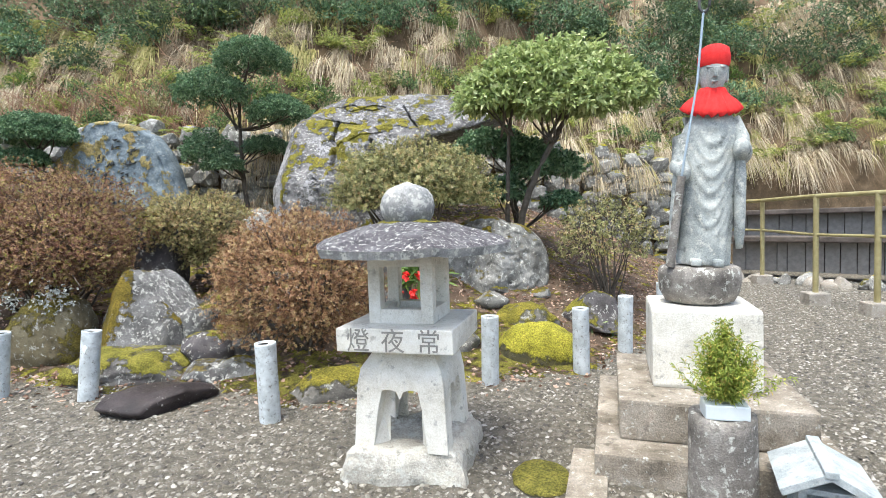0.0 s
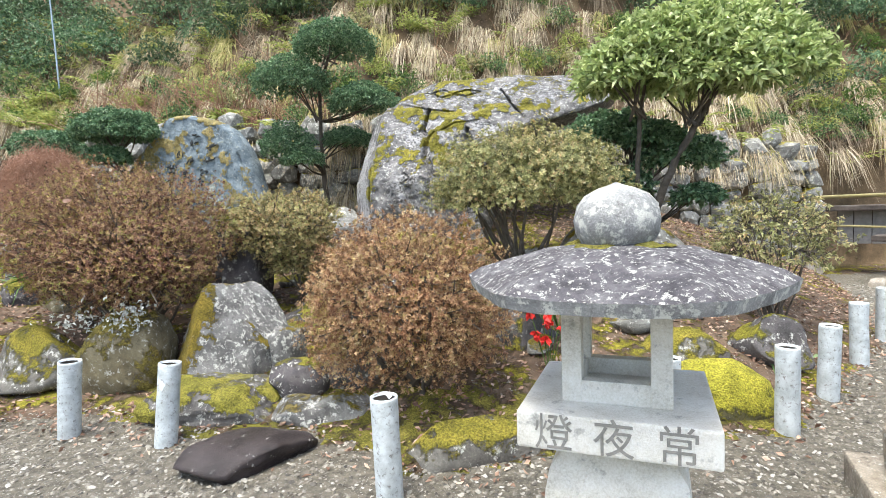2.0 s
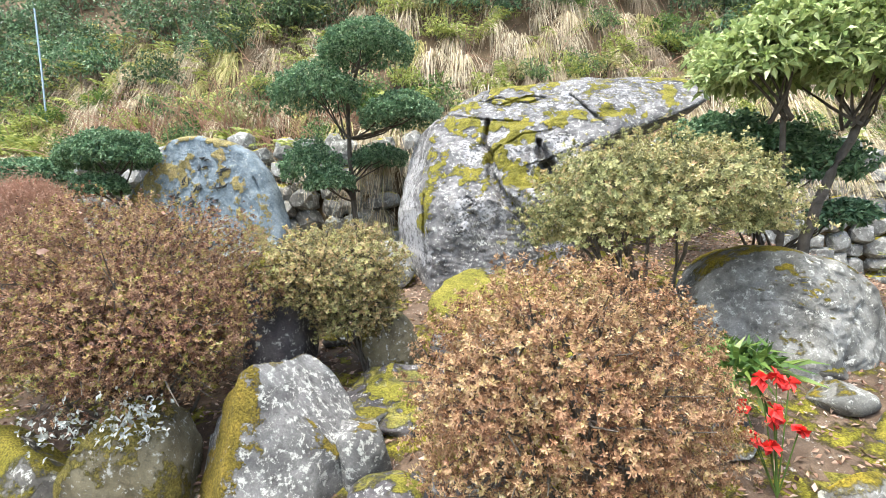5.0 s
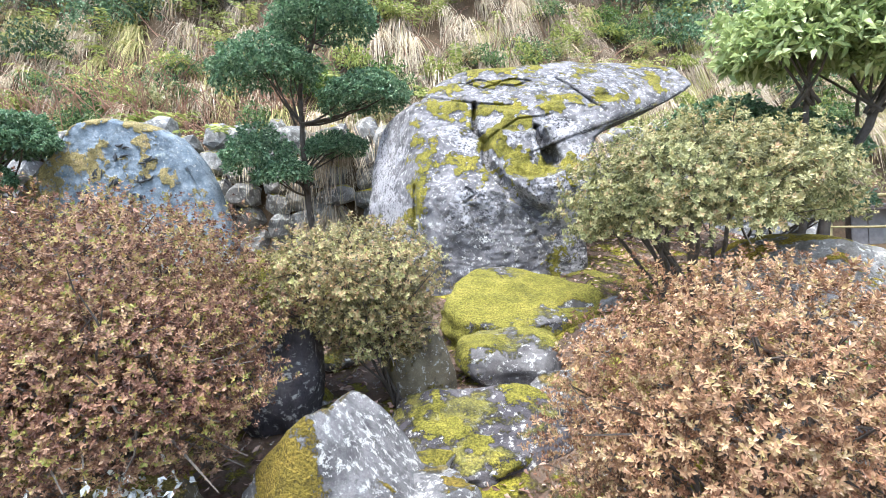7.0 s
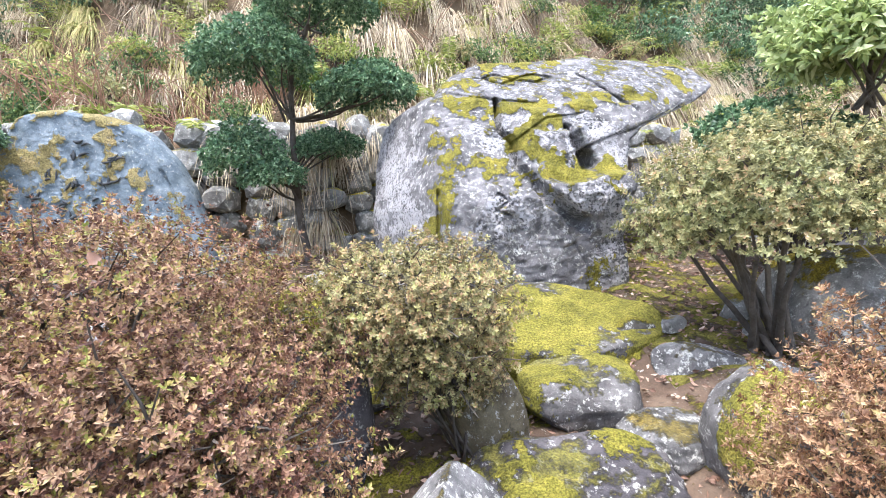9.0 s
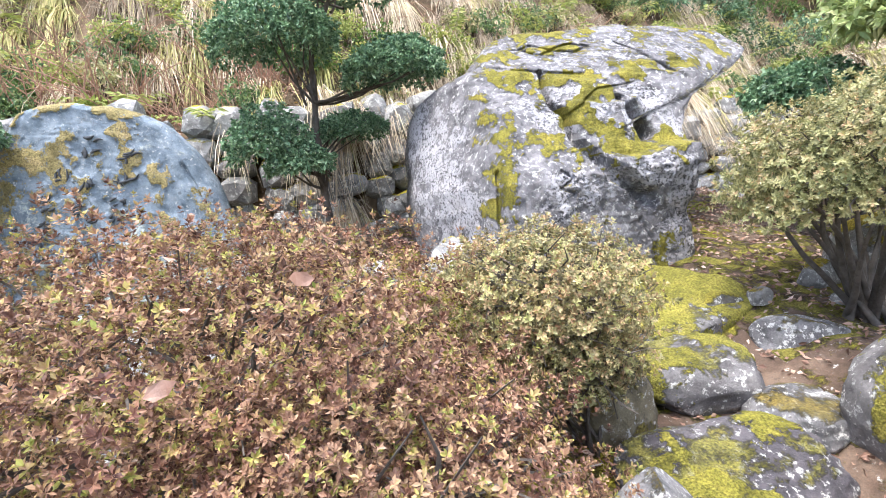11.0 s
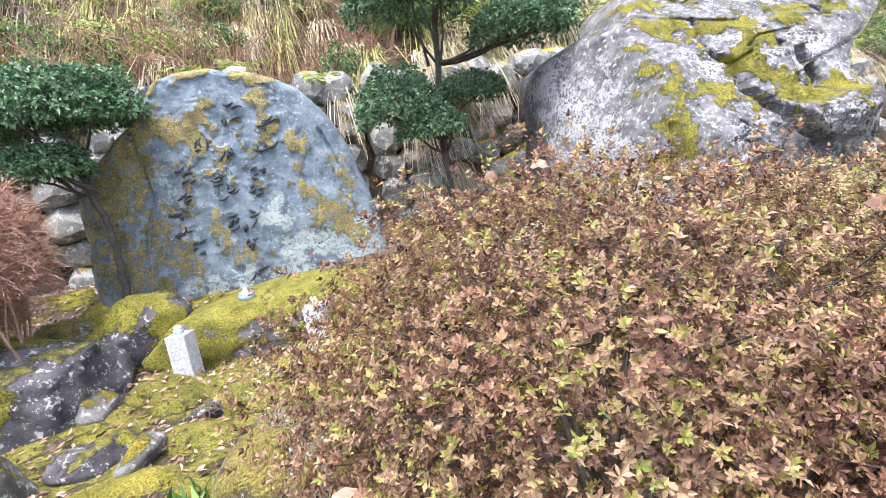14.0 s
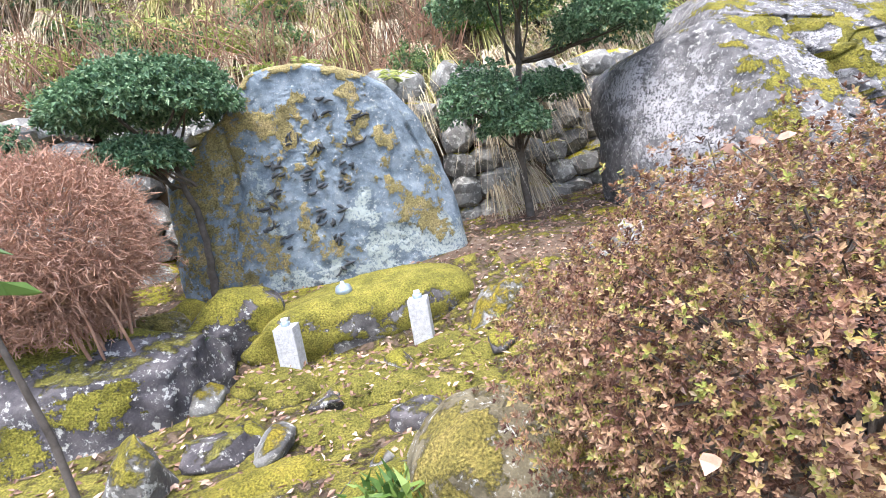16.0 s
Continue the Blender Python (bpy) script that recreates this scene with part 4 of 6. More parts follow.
worn_rock("small pale blue-grey stone block in leaf litter", (-1.27, 6.4, 0.62), (0.24, 0.16, 0.14), 13, M_PALE, (6, -4, -24), 5.0, 7, 0.05, deep=0.68)
worn_rock("half-buried grey rock in leaf litter", (-1.71, 5.92, 0.44), (0.22, 0.2, 0.12), 77, M_PALE, (8, 5, 15), 2.8, 4)
worn_rock("mossy upright rock with a white lichen patch behind a bush", (-1.33, 5.66, 0.48), (0.3, 0.26, 0.34), 14, M_MOSSED, (4, -6, 12), 3.0, 5, moss=[((-0.2, -0.3, 1), 0.6, 1.1), ((-0.9, -0.4, 0.5), 0.5, 0.9), ((0.6, -0.6, 0.4), 0.5, 0.8)])
worn_rock("pale grey wedge-shaped rock with ochre moss", (-2.83, 5.04, 0.3), (0.43, 0.33, 0.57), 51, M_PALE, (0, -4, 6), 3.2, 3, 0.05, deep=0.8, planes=[((0.3, -0.9, 0.5), 0.62), ((0.75, -0.2, 0.7), 0.62), ((-0.8, -0.5, 0.5), 0.66), ((-0.5, 0.2, 0.9), 0.72), ((0.95, -0.5, 0.0), 0.8)], moss=[((-0.6, -0.6, 0.7), 0.6, 1.0), ((-0.8, -0.6, -0.2), 0.6, 0.9), ((0.1, -0.9, -0.6), 0.3, 0.8), ((0.9, -0.4, 0.3), 0.2, 0.7)])
worn_rock("rounded ochre rock with a moss cap at the gravel edge", (-3.56, 4.92, 0.24), (0.3, 0.28, 0.36), 6, M_OCHRE, (0, 4, 12), 2.8, 6, 0.08, moss=[((-0.2, -0.3, 1), 0.7, 1.1), ((-0.8, -0.5, 0.3), 0.4, 0.8), ((0.7, -0.6, 0.0), 0.4, 0.7)])
worn_rock("low outcrop of dark rock streaked with yellow moss", (-2.62, 4.62, 0.07), (0.46, 0.26, 0.15), 17, M_MOSSED, (8, 2, 6), 3.2, 7, 0.09, deep=0.7, moss=[((-0.4, -0.2, 0.9), 0.5, 1.0), ((0.4, -0.5, 0.7), 0.4, 1.0), ((0.8, 0.2, 0.6), 0.35, 0.9), ((-0.7, -0.8, 0.2), 0.35, 0.9)])
worn_rock("flat pale stone at the gravel edge", (-2.04, 4.55, 0.06), (0.18, 0.12, 0.09), 218, M_PALE, (6, 0, -10), 4.0, 5, 0.05, sub=4)
worn_rock("half-buried dark stone beside a moss outcrop", (-2.2, 4.86, 0.14), (0.2, 0.18, 0.16), 219, M_DARKMOSS, (0, 5, 30), 3.0, 5, 0.07, sub=4, moss=[((0.2, -0.3, 1), 0.4, 0.8)])
worn_rock("low mossy stone beside a round bush", (-1.86, 5.0, 0.2), (0.2, 0.18, 0.18), 220, M_MOSSED, (0, -5, 10), 3.0, 5, 0.07, sub=4, moss=[((-0.2, -0.3, 1), 0.6, 0.9)])
worn_rock("low pale rock leaning on a wedge-shaped rock", (-2.46, 5.2, 0.24), (0.22, 0.22, 0.3), 251, M_PALE, (0, 20, -20), 2.8, 9, 0.08, deep=0.58, moss=[((0.2, -0.4, 0.9), 0.3, 0.8)])
worn_rock("dark blocky rock with a moss cap by the monument", (-6.37, 8.1, 0.88), (0.31, 0.27, 0.33), 55, M_DARKMOSS, (4, 3, 10), 4.0, 4, moss=[((-0.2, -0.1, 1), 0.75, 1.2), ((0.6, -0.7, 0.35), 0.4, 0.9)])
worn_rock("long moss-covered base stone below the monument", (-5.5, 8.2, 0.82), (0.84, 0.4, 0.27), 56, M_MOSSED, (5, -1, 6), 4.0, 3, 0.05, moss=[((-0.8, -0.2, 0.6), 0.7, 1.3), ((0, -0.2, 1), 0.9, 1.3), ((0.8, -0.2, 0.6), 0.6, 1.3), ((-0.55, -0.8, 0.1), 0.45, 1.0), ((0.35, -0.95, 0.15), 0.35, 0.8)])
worn_rock("large dark sloping rock with patches of moss", (-7.1, 7.5, 0.8), (0.74, 0.44, 0.48), 57, M_DARKMOSS, (4, 6, 8), 4.0, 4, 0.1, planes=[((0.1, -0.35, 0.95), 0.68), ((0.15, -0.95, 0.25), 0.78), ((0.95, -0.35, 0.2), 0.85), ((-0.4, -0.6, 0.7), 0.85)], moss=[((-0.5, 0.1, 0.9), 0.6, 1.1), ((0.2, 0.4, 0.9), 0.4, 0.9), ((0.2, -0.9, 0.3), 0.3, 0.8), ((-0.5, -0.9, -0.2), 0.35, 0.7)])
for x, y, sx, sy, sz, sd in ((-5.5, 7.32, 0.24, 0.13, 0.07, 261), (-6.25, 6.85, 0.2, 0.14, 0.08, 262), (-5.25, 6.75, 0.16, 0.12, 0.08, 263), (-5.75, 7.15, 0.12, 0.1, 0.06, 266)):
    worn_rock("low dark stone lying bare among moss and litter", (x, y, gz(x, y) + sz * 0.3), (sx, sy, sz), sd, M_DARKMOSS, (0, 0, sd * 37 % 60 - 30), 3.4, 7, 0.12, sub=4, deep=0.65, moss=[((0.3, 0.4, 0.8), 0.35, 0.8)])
worn_rock("low mossy rock between the dark rocks", (-6.95, 8.12, 0.9), (0.3, 0.22, 0.24), 58, M_OCHRE, (0, 0, 10), 2.6, 4, moss=[((0, -0.3, 1), 0.8, 0.8)])
worn_rock("low mossy rock under a strap-leaved plant", (-5.42, 5.95, 0.58), (0.34, 0.26, 0.2), 129, M_DARKMOSS, (0, 4, 20), 2.6, 3, 0.06, moss=[((-0.3, -0.2, 1), 0.9, 1.1), ((0.5, -0.6, 0.5), 0.5, 0.8)])
worn_rock("rounded mossy rock beside the russet bush", (-5.04, 5.95, 0.6), (0.34, 0.34, 0.4), 29, M_OCHRE, (0, 0, 10), 2.4, 4, 0.06, moss=[((-0.6, -0.3, 0.9), 0.5, 0.8), ((-0.9, -0.6, 0.0), 0.4, 0.7), ((0.4, -0.5, 0.6), 0.35, 0.7)])
for i in range(34):
    r = random.Random(900 + i)
    x, y = (r.uniform(-3.3, 0.6), r.uniform(4.35, 7.0)) if i < 22 else (r.uniform(-6.6, -4.6), r.uniform(5.9, 7.6))
    s = r.uniform(0.06, 0.15)
    if gz(x, y) < 0.03:
        continue
    rock("rock", (x, y, gz(x, y) + s * 0.1), (s * 1.3, s, s * 0.8), 900 + i, r.choice([M_ROCK, M_MROCK, M_DROCK, M_ROCK]), "small half-buried stone among leaf litter and moss", turn=r.uniform(0, 360), sub=3)
flat_stone = rock("flat_stone", (-2.1, 4.05, 0.02), (0.36, 0.26, 0.11), 41, M_FLAT, "dark wet flat stone lying on the gravel", turn=20, cuts=5)

# ---------- bushes and trees ----------
def branch_arrays(root, tips, r0, rng, sides=6, bend=0.12):
    out = []
    for tip in tips:
        a, b = np.array(root, dtype=float) + rng.normal(0, 0.05, 3) * [1, 1, 0], np.array(tip)
        s = np.linspace(0, 1, 7)[:, None]
        mid = rng.normal(0, bend, 3) * np.linalg.norm(b - a)
        pts = a + (b - a) * s + mid * (s * (1 - s) * 2) + rng.normal(0, 0.012, (7, 3)) * s
        out.append(tube_arrays(pts, np.linspace(r0, r0 * 0.25, 7), sides))
    return out


def bush(name, label, crowns, root, leaf, material, shoots, seed, stems=9, stem_r=0.018, per=5, bark=None, low=-0.35, lumpy=0.07, category="bush", group="", spread=0.8, inner=0.35, twigs=0, blunt=False, whorled=False, reach=0.95, tuck=0.0, stray=0.07, twig_from=(0.45, 0.7), twig_r=0.005):
    """A clipped bush: stems, twigs and a crown of many small leaves. crowns: (centre, radii)."""
    rng = np.random.default_rng(seed)
    thing = holder(name, root, label, category, group)
    off = np.array(root)
    tips, base, aim, fine = [], [], [], []
    area = [r[0] * r[1] + r[2] * (r[0] + r[1]) * 0.5 for _, r in crowns]
    for (c, r), ar in zip(crowns, area):
        n = int(shoots * ar / sum(area))
        c, r = np.array(c), np.array(r)
        p = dome_points(n, rng, low)
        depth = np.where(rng.uniform(0, 1, len(p)) < inner, rng.uniform(0.6, 0.93, len(p)), rng.uniform(0.93, 1.04, len(p)))
        shell = depth * (1 + lump(p, 4.0, lumpy, seed) + lump(p, 11.0, lumpy * 0.8, seed + 1) + lump(p, 26.0, lumpy * 0.6, seed + 2)) + np.abs(rng.normal(0, 0.022, len(p)))
        cl = lump(p, 13.0, 1.0, seed + 3) + lump(p, 30.0, 0.7, seed + 4)
        shell = shell * np.where(cl < -0.45, 0.86, 1.0) + np.where(rng.uniform(0, 1, len(p)) < 0.03, rng.uniform(0.02, 0.09, len(p)), 0) + np.clip(cl, -0.6, 1.2) * 0.05 + lump(p, 60.0, 0.03, seed + 6)
        narrow = np.stack([1 - tuck * np.clip(-p[:, 2], 0, 1)] * 2 + [np.ones(len(p))], 1)
        base.append(c + p * r * shell[:, None] * narrow)
        aim.append(unit(p / r + rng.normal(0, 0.15, p.shape)))
        k = max(3, int(stems * ar / sum(area)))
        tips += list(c + dome_points(k, rng, -0.2) * r * 0.8)
        for q in dome_points(twigs, rng, low):
            a0 = c + q * r * rng.uniform(*twig_from)
            b0 = c + q * r * rng.uniform(0.8, reach) + rng.normal(0, stray, 3)
            fine.append(tube_arrays(np.array([a0, (a0 + b0) / 2 + rng.normal(0, 0.03, 3), b0]) - off, [twig_r, twig_r * 0.8, twig_r * 0.4], 3))
    base, aim = np.concatenate(base) - off, np.concatenate(aim)
    for V, F in branch_arrays((0, 0, -0.03), [np.array(t) - off for t in tips], stem_r, rng):
        put("stem", np_mesh("stem", V, F, True), bark or M_BARK, thing)
    if fine:
        put("twigwork", np_mesh("twigwork", *join_arrays(fine)), bark or M_BARK, thing)["kind"] = "stuff"
    if whorled:
        V, F, tint = whorl_arrays(base, unit(aim + [0, 0, 0.25] + rng.normal(0, 0.22, aim.shape)), leaf[0], leaf[1], rng, per)
    else:
        V, F = leaf_arrays(base, aim, leaf[0], leaf[1], rng, per, spread, blunt=blunt)
        tint = np.repeat(rng.uniform(0, 1, len(base)), len(V) // len(base))
    ob = put("crown", tinted(np_mesh("crown", V, F), tint), material, thing)
    ob["kind"] = "stuff"
    return thing


big_bush = bush("azalea_bush", "large clipped russet azalea bush with a few green shoots", [((-4.08, 5.54, 1.03), (0.9, 0.86, 0.66)), ((-3.6, 5.05, 0.88), (0.53, 0.5, 0.45))], (-4.1, 5.5, gz(-4.1, 5.5)), (0.0165, 0.0072), L_MIX, 27500, 101, 26, 0.02, 5, low=-0.5, lumpy=0.12, twigs=200, whorled=True, tuck=0.55)
bush("azalea_bush", "round clipped orange-brown azalea bush at the gravel edge", [((-1.4, 4.75, 0.68), (0.59, 0.56, 0.53))], (-1.36, 4.8, gz(-1.36, 4.8)), (0.0175, 0.007), L_BROWN, 11000, 102, 18, 0.014, 5, low=-0.7, twigs=200, lumpy=0.1, whorled=True)
bush("azalea_bush", "broad clipped olive-green azalea dome on bare stems", [((-0.72, 6.35, 1.42), (0.77, 0.64, 0.49))], (-0.8, 6.4, gz(-0.8, 6.4)), (0.026, 0.0115), L_OLIVE, 6400, 103, 14, 0.024, 6, low=-0.3, twigs=160, lumpy=0.15, whorled=True)
bush("azalea_bush", "small clipped olive and russet azalea between rocks", [((-2.88, 5.98, 1.17), (0.47, 0.42, 0.31)), ((-2.74, 6.0, 0.92), (0.3, 0.28, 0.22))], (-2.65, 6.05, gz(-2.65, 6.05)), (0.019, 0.0086), L_TAN, 6400, 104, 16, 0.009, 6, low=-0.7, twigs=200, lumpy=0.14, whorled=True)
bush("azalea_bush", "sparse twiggy bush with dull brown and green leaves", [((1.25, 6.45, 0.9), (0.46, 0.42, 0.4))], (1.25, 6.45, gz(1.25, 6.45)), (0.035, 0.016), L_OLIVE, 1100, 105, 22, 0.01, 5, low=-0.5, twigs=160, lumpy=0.12)
bush("twiggy_bush", "leafless reddish-brown twiggy clipped bush", [((-7.17, 7.62, 1.72), (0.58, 0.5, 0.58)), ((-7.25, 7.6, 1.4), (0.42, 0.4, 0.35))], (-7.0, 7.65, gz(-7.0, 7.65)), (0.04, 0.006), leaf_mat("red_brown_buds", [(0, (0.22, 0.1, 0.07)), (0.6, (0.46, 0.27, 0.19)), (1, (0.66, 0.46, 0.35))]), 2600, 106, 34, 0.014, 4, M_TWIG, -0.5, twigs=6500, reach=1.04, lumpy=0.16, stray=0.05, twig_from=(0.72, 1.0), twig_r=0.0028)


fl = np.random.default_rng(15)
for _ in range(26):
    q = dome_points(1, fl, 0.1)[0]
    V, F = leaf_arrays(np.zeros((1, 3)), unit(fl.normal(0, 1, (1, 3)) * [1, 1, 0.3]), 0.062, 0.036, fl, 1, 0.05, 0.05, 0.12, blunt=True)
    leaf_ob = put("fallen_leaf", np_mesh("fallen_leaf", V, F), M_FALLEN)
    leaf_ob.matrix_world = pose(-4.08 + q[0] * 0.94, 5.54 + q[1] * 0.9, 1.03 + q[2] * 0.7)
    tagged(leaf_ob, "curled dry brown leaf caught in the azalea bush", "leaf", "fallen leaves")
lr = np.random.default_rng(12)
_p = np.concatenate([lr.normal((-3.4, 4.72, 0.62), (0.09, 0.06, 0.07), (110, 3)), lr.normal((-3.75, 4.66, 0.6), (0.1, 0.06, 0.06), (60, 3))]) - np.array(big_bush.location)
_o = put("lichen", np_mesh("lichen", *leaf_arrays(_p, unit(lr.normal(0, 1, (170, 3)) + [0, -0.8, 0.3]), 0.028, 0.016, lr, 3, 0.9)), leaf_mat("pale_lichen", [(0.0, (0.3, 0.31, 0.27)), (1.0, (0.72, 0.74, 0.7))], 0.8, 0.1), big_bush, "pale grey lichen on bare twigs")
_o["kind"] = "stuff"


def pad_tree(name, label, trunks, pads, leaf, material, shoots, seed, low=-0.45, lumpy=0.1, spread=0.7, category="tree"):
    """A pruned tree: bent trunks, a branch to every leaf pad, and pads of many leaves. trunks: (points, radius)."""
    rng = np.random.default_rng(seed)
    root = np.array(trunks[0][0][0])
    thing = holder(name, tuple(root), label, category)
    line = []
    for pts, r in trunks:
        P = np.array(pts)
        s = np.linspace(0, len(P) - 1, 18)
        Q = np.stack([np.interp(s, range(len(P)), P[:, k]) for k in range(3)], 1)
        Q[1:-1] = (Q[:-2] + Q[1:-1] * 2 + Q[2:]) / 4 + rng.normal(0, 0.006, (16, 3))
        Q[0, 2] -= 0.05
        line.append(Q)
        put("trunk", np_mesh("trunk", *tube_arrays(Q - root, np.linspace(r, r * 0.45, 18), 9), True), M_BARK, thing)
    line = np.concatenate(line)
    total = sum(r[0] * r[1] for _, r in pads)
    for c, r in pads:
        c, r = np.array(c), np.array(r)
        below = line[line[:, 2] < c[2] - r[2] * 0.2]
        a = below[np.argmin(np.linalg.norm(below - (c - [0, 0, r[2] + 0.15]), axis=1))]
        for k in range(5):
            q = c + dome_points(1, rng, -0.2)[0] * r * 0.6
            for V, F in branch_arrays(a - root, [q - root], 0.014, rng, 6, 0.1):
                put("branch", np_mesh("branch", V, F, True), M_BARK, thing)
        n = int(shoots * r[0] * r[1] / total)
        p = dome_points(n, rng, low)
        depth = np.where(rng.uniform(0, 1, len(p)) < 0.45, rng.uniform(0.5, 0.93, len(p)), rng.uniform(0.93, 1.04, len(p)))
        shell = depth * (1 + lump(p, 4.0, lumpy, seed) + lump(p, 10.0, lumpy, seed + 1))
        V, F = leaf_arrays(c + p * r * shell[:, None] - root, unit(p / r + [0, 0, 0.6 / r[2]] + rng.normal(0, 0.3, p.shape)), leaf[0], leaf[1] * 1.15, rng, 5, spread)
        put("crown", np_mesh("crown", V, F), material, thing)["kind"] = "stuff"
    return thing


pad_tree("pale_green_tree", "light green broad-leaved tree with a flat clipped crown", [([(0.28, 7.0, gz(0.28, 7.0)), (0.27, 6.95, 1.3), (0.3, 6.9, 2.1), (0.35, 6.9, 2.35)], 0.03), ([(0.33, 7.0, gz(0.33, 7.0)), (0.5, 6.95, 1.4), (0.8, 6.9, 2.0), (1.0, 6.9, 2.3)], 0.045)],
         [((0.8, 7.0, 2.55), (0.85, 0.7, 0.44)), ((0.25, 6.8, 2.42), (0.46, 0.42, 0.3)), ((1.4, 6.9, 2.42), (0.42, 0.4, 0.3)), ((0.9, 6.6, 2.3), (0.45, 0.35, 0.25))], (0.085, 0.032), L_LIGHT, 5200, 107, -0.35, 0.14)
pad_tree("camellia", "dark green clipped camellia with several leaf pads", [([(0.45, 7.8, gz(0.45, 7.8)), (0.4, 7.75, 1.4), (0.3, 7.75, 2.0)], 0.03)], [((0.1, 7.75, 2.05), (0.42, 0.36, 0.22)), ((0.8, 7.7, 1.75), (0.44, 0.36, 0.24)), ((0.2, 7.6, 1.45), (0.32, 0.28, 0.2)), ((0.5, 7.55, 1.95), (0.3, 0.28, 0.16)), ((0.95, 7.5, 1.3), (0.24, 0.2, 0.13))], (0.06, 0.028), L_DARK, 2600, 108, category="shrub")
pad_tree("topiary_tree", "cloud-pruned evergreen tree with five dense dark leaf pads", [([(-3.8, 9.2, gz(-3.8, 9.2)), (-3.84, 9.1, 1.9), (-3.8, 9.0, 2.4), (-3.75, 8.9, 3.05), (-3.5, 8.7, 3.45)], 0.04)],
         [((-4.02, 8.55, 3.12), (0.52, 0.45, 0.3)), ((-3.4, 8.65, 3.6), (0.54, 0.48, 0.27)), ((-3.05, 8.7, 2.8), (0.46, 0.42, 0.23)), ((-4.22, 8.75, 2.3), (0.36, 0.34, 0.3)), ((-3.98, 8.7, 2.08), (0.3, 0.26, 0.16)), ((-3.5, 9.2, 2.38), (0.36, 0.3, 0.17))], (0.042, 0.02), L_DARK, 8500, 109)
pad_tree("topiary_tree", "cloud-pruned evergreen with one broad dark leaf pad", [([(-6.6, 8.5, gz(-6.6, 8.5)), (-6.55, 8.45, 1.7), (-6.7, 8.4, 2.4)], 0.035)], [((-6.75, 8.4, 2.62), (0.62, 0.48, 0.27)), ((-6.85, 8.3, 2.22), (0.34, 0.28, 0.15))], (0.045, 0.019), L_DARK, 5600, 110)
pad_tree("topiary_tree", "low clipped evergreen pad at the foot of the hillside", [([(-8.3, 8.75, gz(-8.3, 8.75)), (-8.3, 8.7, 1.8), (-8.3, 8.7, 2.35)], 0.03)], [((-8.3, 8.7, 2.5), (0.5, 0.4, 0.25))], (0.06, 0.024), L_DARK, 1500, 111)

# ---------- stone lantern ----------
lantern = holder("stone_lantern", (-0.332, 3.345, 0), "pale granite garden lantern with a weathered six-sided roof", "lantern", turn=-10)
part("base_stone", (lambda b: (box(b, (0.64, 0.62, 0.2), (0, 0, 0.04), 0.05, (0, 0, 8), 0.78), bmesh.ops.subdivide_edges(b, edges=b.edges[:], cuts=7, use_grid_fill=True), wobble(b, 0.045, 5, 3), wobble(b, 0.022, 20, 5), b)[-1])(bmesh.new()), M_BASE, lantern, "rough chipped base stone", True)


def leg_block():
    """Four splayed legs under a shoulder with a cusped arch on each side."""
    bm = bmesh.new()
    n = 24
    half = lambda z: 0.218 - 0.02 * (z - 0.1) / 0.35 if z < 0.42 else 0.2 - 0.06 * ((z - 0.42) / 0.13) ** 2
    for k in range(4):
        m = pose(0, 0, 0, 0, 0, 90 * k)
        cols = []
        for i in range(n + 1):
            s = -1 + 2 * i / n
            a = abs(s)
            if a > 0.52:
                z0 = 0.12
            else:
                z0 = 0.36 + 0.03 * math.sqrt(max(0, 1 - ((a - 0.26) / 0.26) ** 2)) if a < 0.5 else 0.3
                if a < 0.06:
                    z0 -= 0.012 * (1 - a / 0.06)
            col = []
            for j in range(7):
                z = z0 + (0.55 - z0) * j / 6
                h = half(z)
                col.append((m @ Vector((s * h, -h, z)), m @ Vector((s * h * 0.62 if a > 0.52 else s * h, -h + 0.11 if a <= 0.52 else -h * 0.6, z))))
            cols.append(([bm.verts.new(p) for p, _ in col], [bm.verts.new(q) for _, q in col]))
        for (f0, b0), (f1, b1) in zip(cols, cols[1:]):
            for j in range(6):
                bm.faces.new((f0[j], f1[j], f1[j + 1], f0[j + 1]))
            bm.faces.new((f0[0], b0[0], b1[0], f1[0]))
            for j in range(6):
                bm.faces.new((b0[j], b0[j + 1], b1[j + 1], b1[j]))
    box(bm, (0.3, 0.3, 0.12), (0, 0, 0.51), 0.03)
    bmesh.ops.remove_doubles(bm, verts=bm.verts, dist=0.002)
    return bm


part("leg_block", leg_block(), M_GRANITE, lantern, "pale granite legs with cusped arches")
bm = bmesh.new()
box(bm, (0.53, 0.53, 0.105), (0, 0, 0.6225), 0.008)
part("slab", bm, M_GRANITE, lantern, "square granite slab with three carved characters")
for i, letter in enumerate("燈夜常"):
    _cv = bpy.data.curves.new("carving", 'FONT')
    _cv.body, _cv.size, _cv.extrude, _cv.align_x = letter, 0.11, 0.002, 'CENTER'
    _txt = new("carving_source", _cv)
    bpy.context.view_layer.update()
    _me = bpy.data.meshes.new_from_object(_txt.evaluated_get(bpy.context.evaluated_depsgraph_get()))
    bpy.data.objects.remove(_txt)
    _me.materials.clear()
    _ch = put("carved_character", _me, M_CARVE, lantern, "carved character")
    _ch.matrix_local = pose(-0.16 + 0.16 * i, -0.2655, 0.584, 90, 0, 0)
for sx in (-1, 1):
    for sy in (-1, 1):
        bm = bmesh.new()
        box(bm, (0.058, 0.058, 0.3), (sx * 0.123, sy * 0.123, 0.825), 0.005)
        part("corner_post", bm, M_GRANITE, lantern)
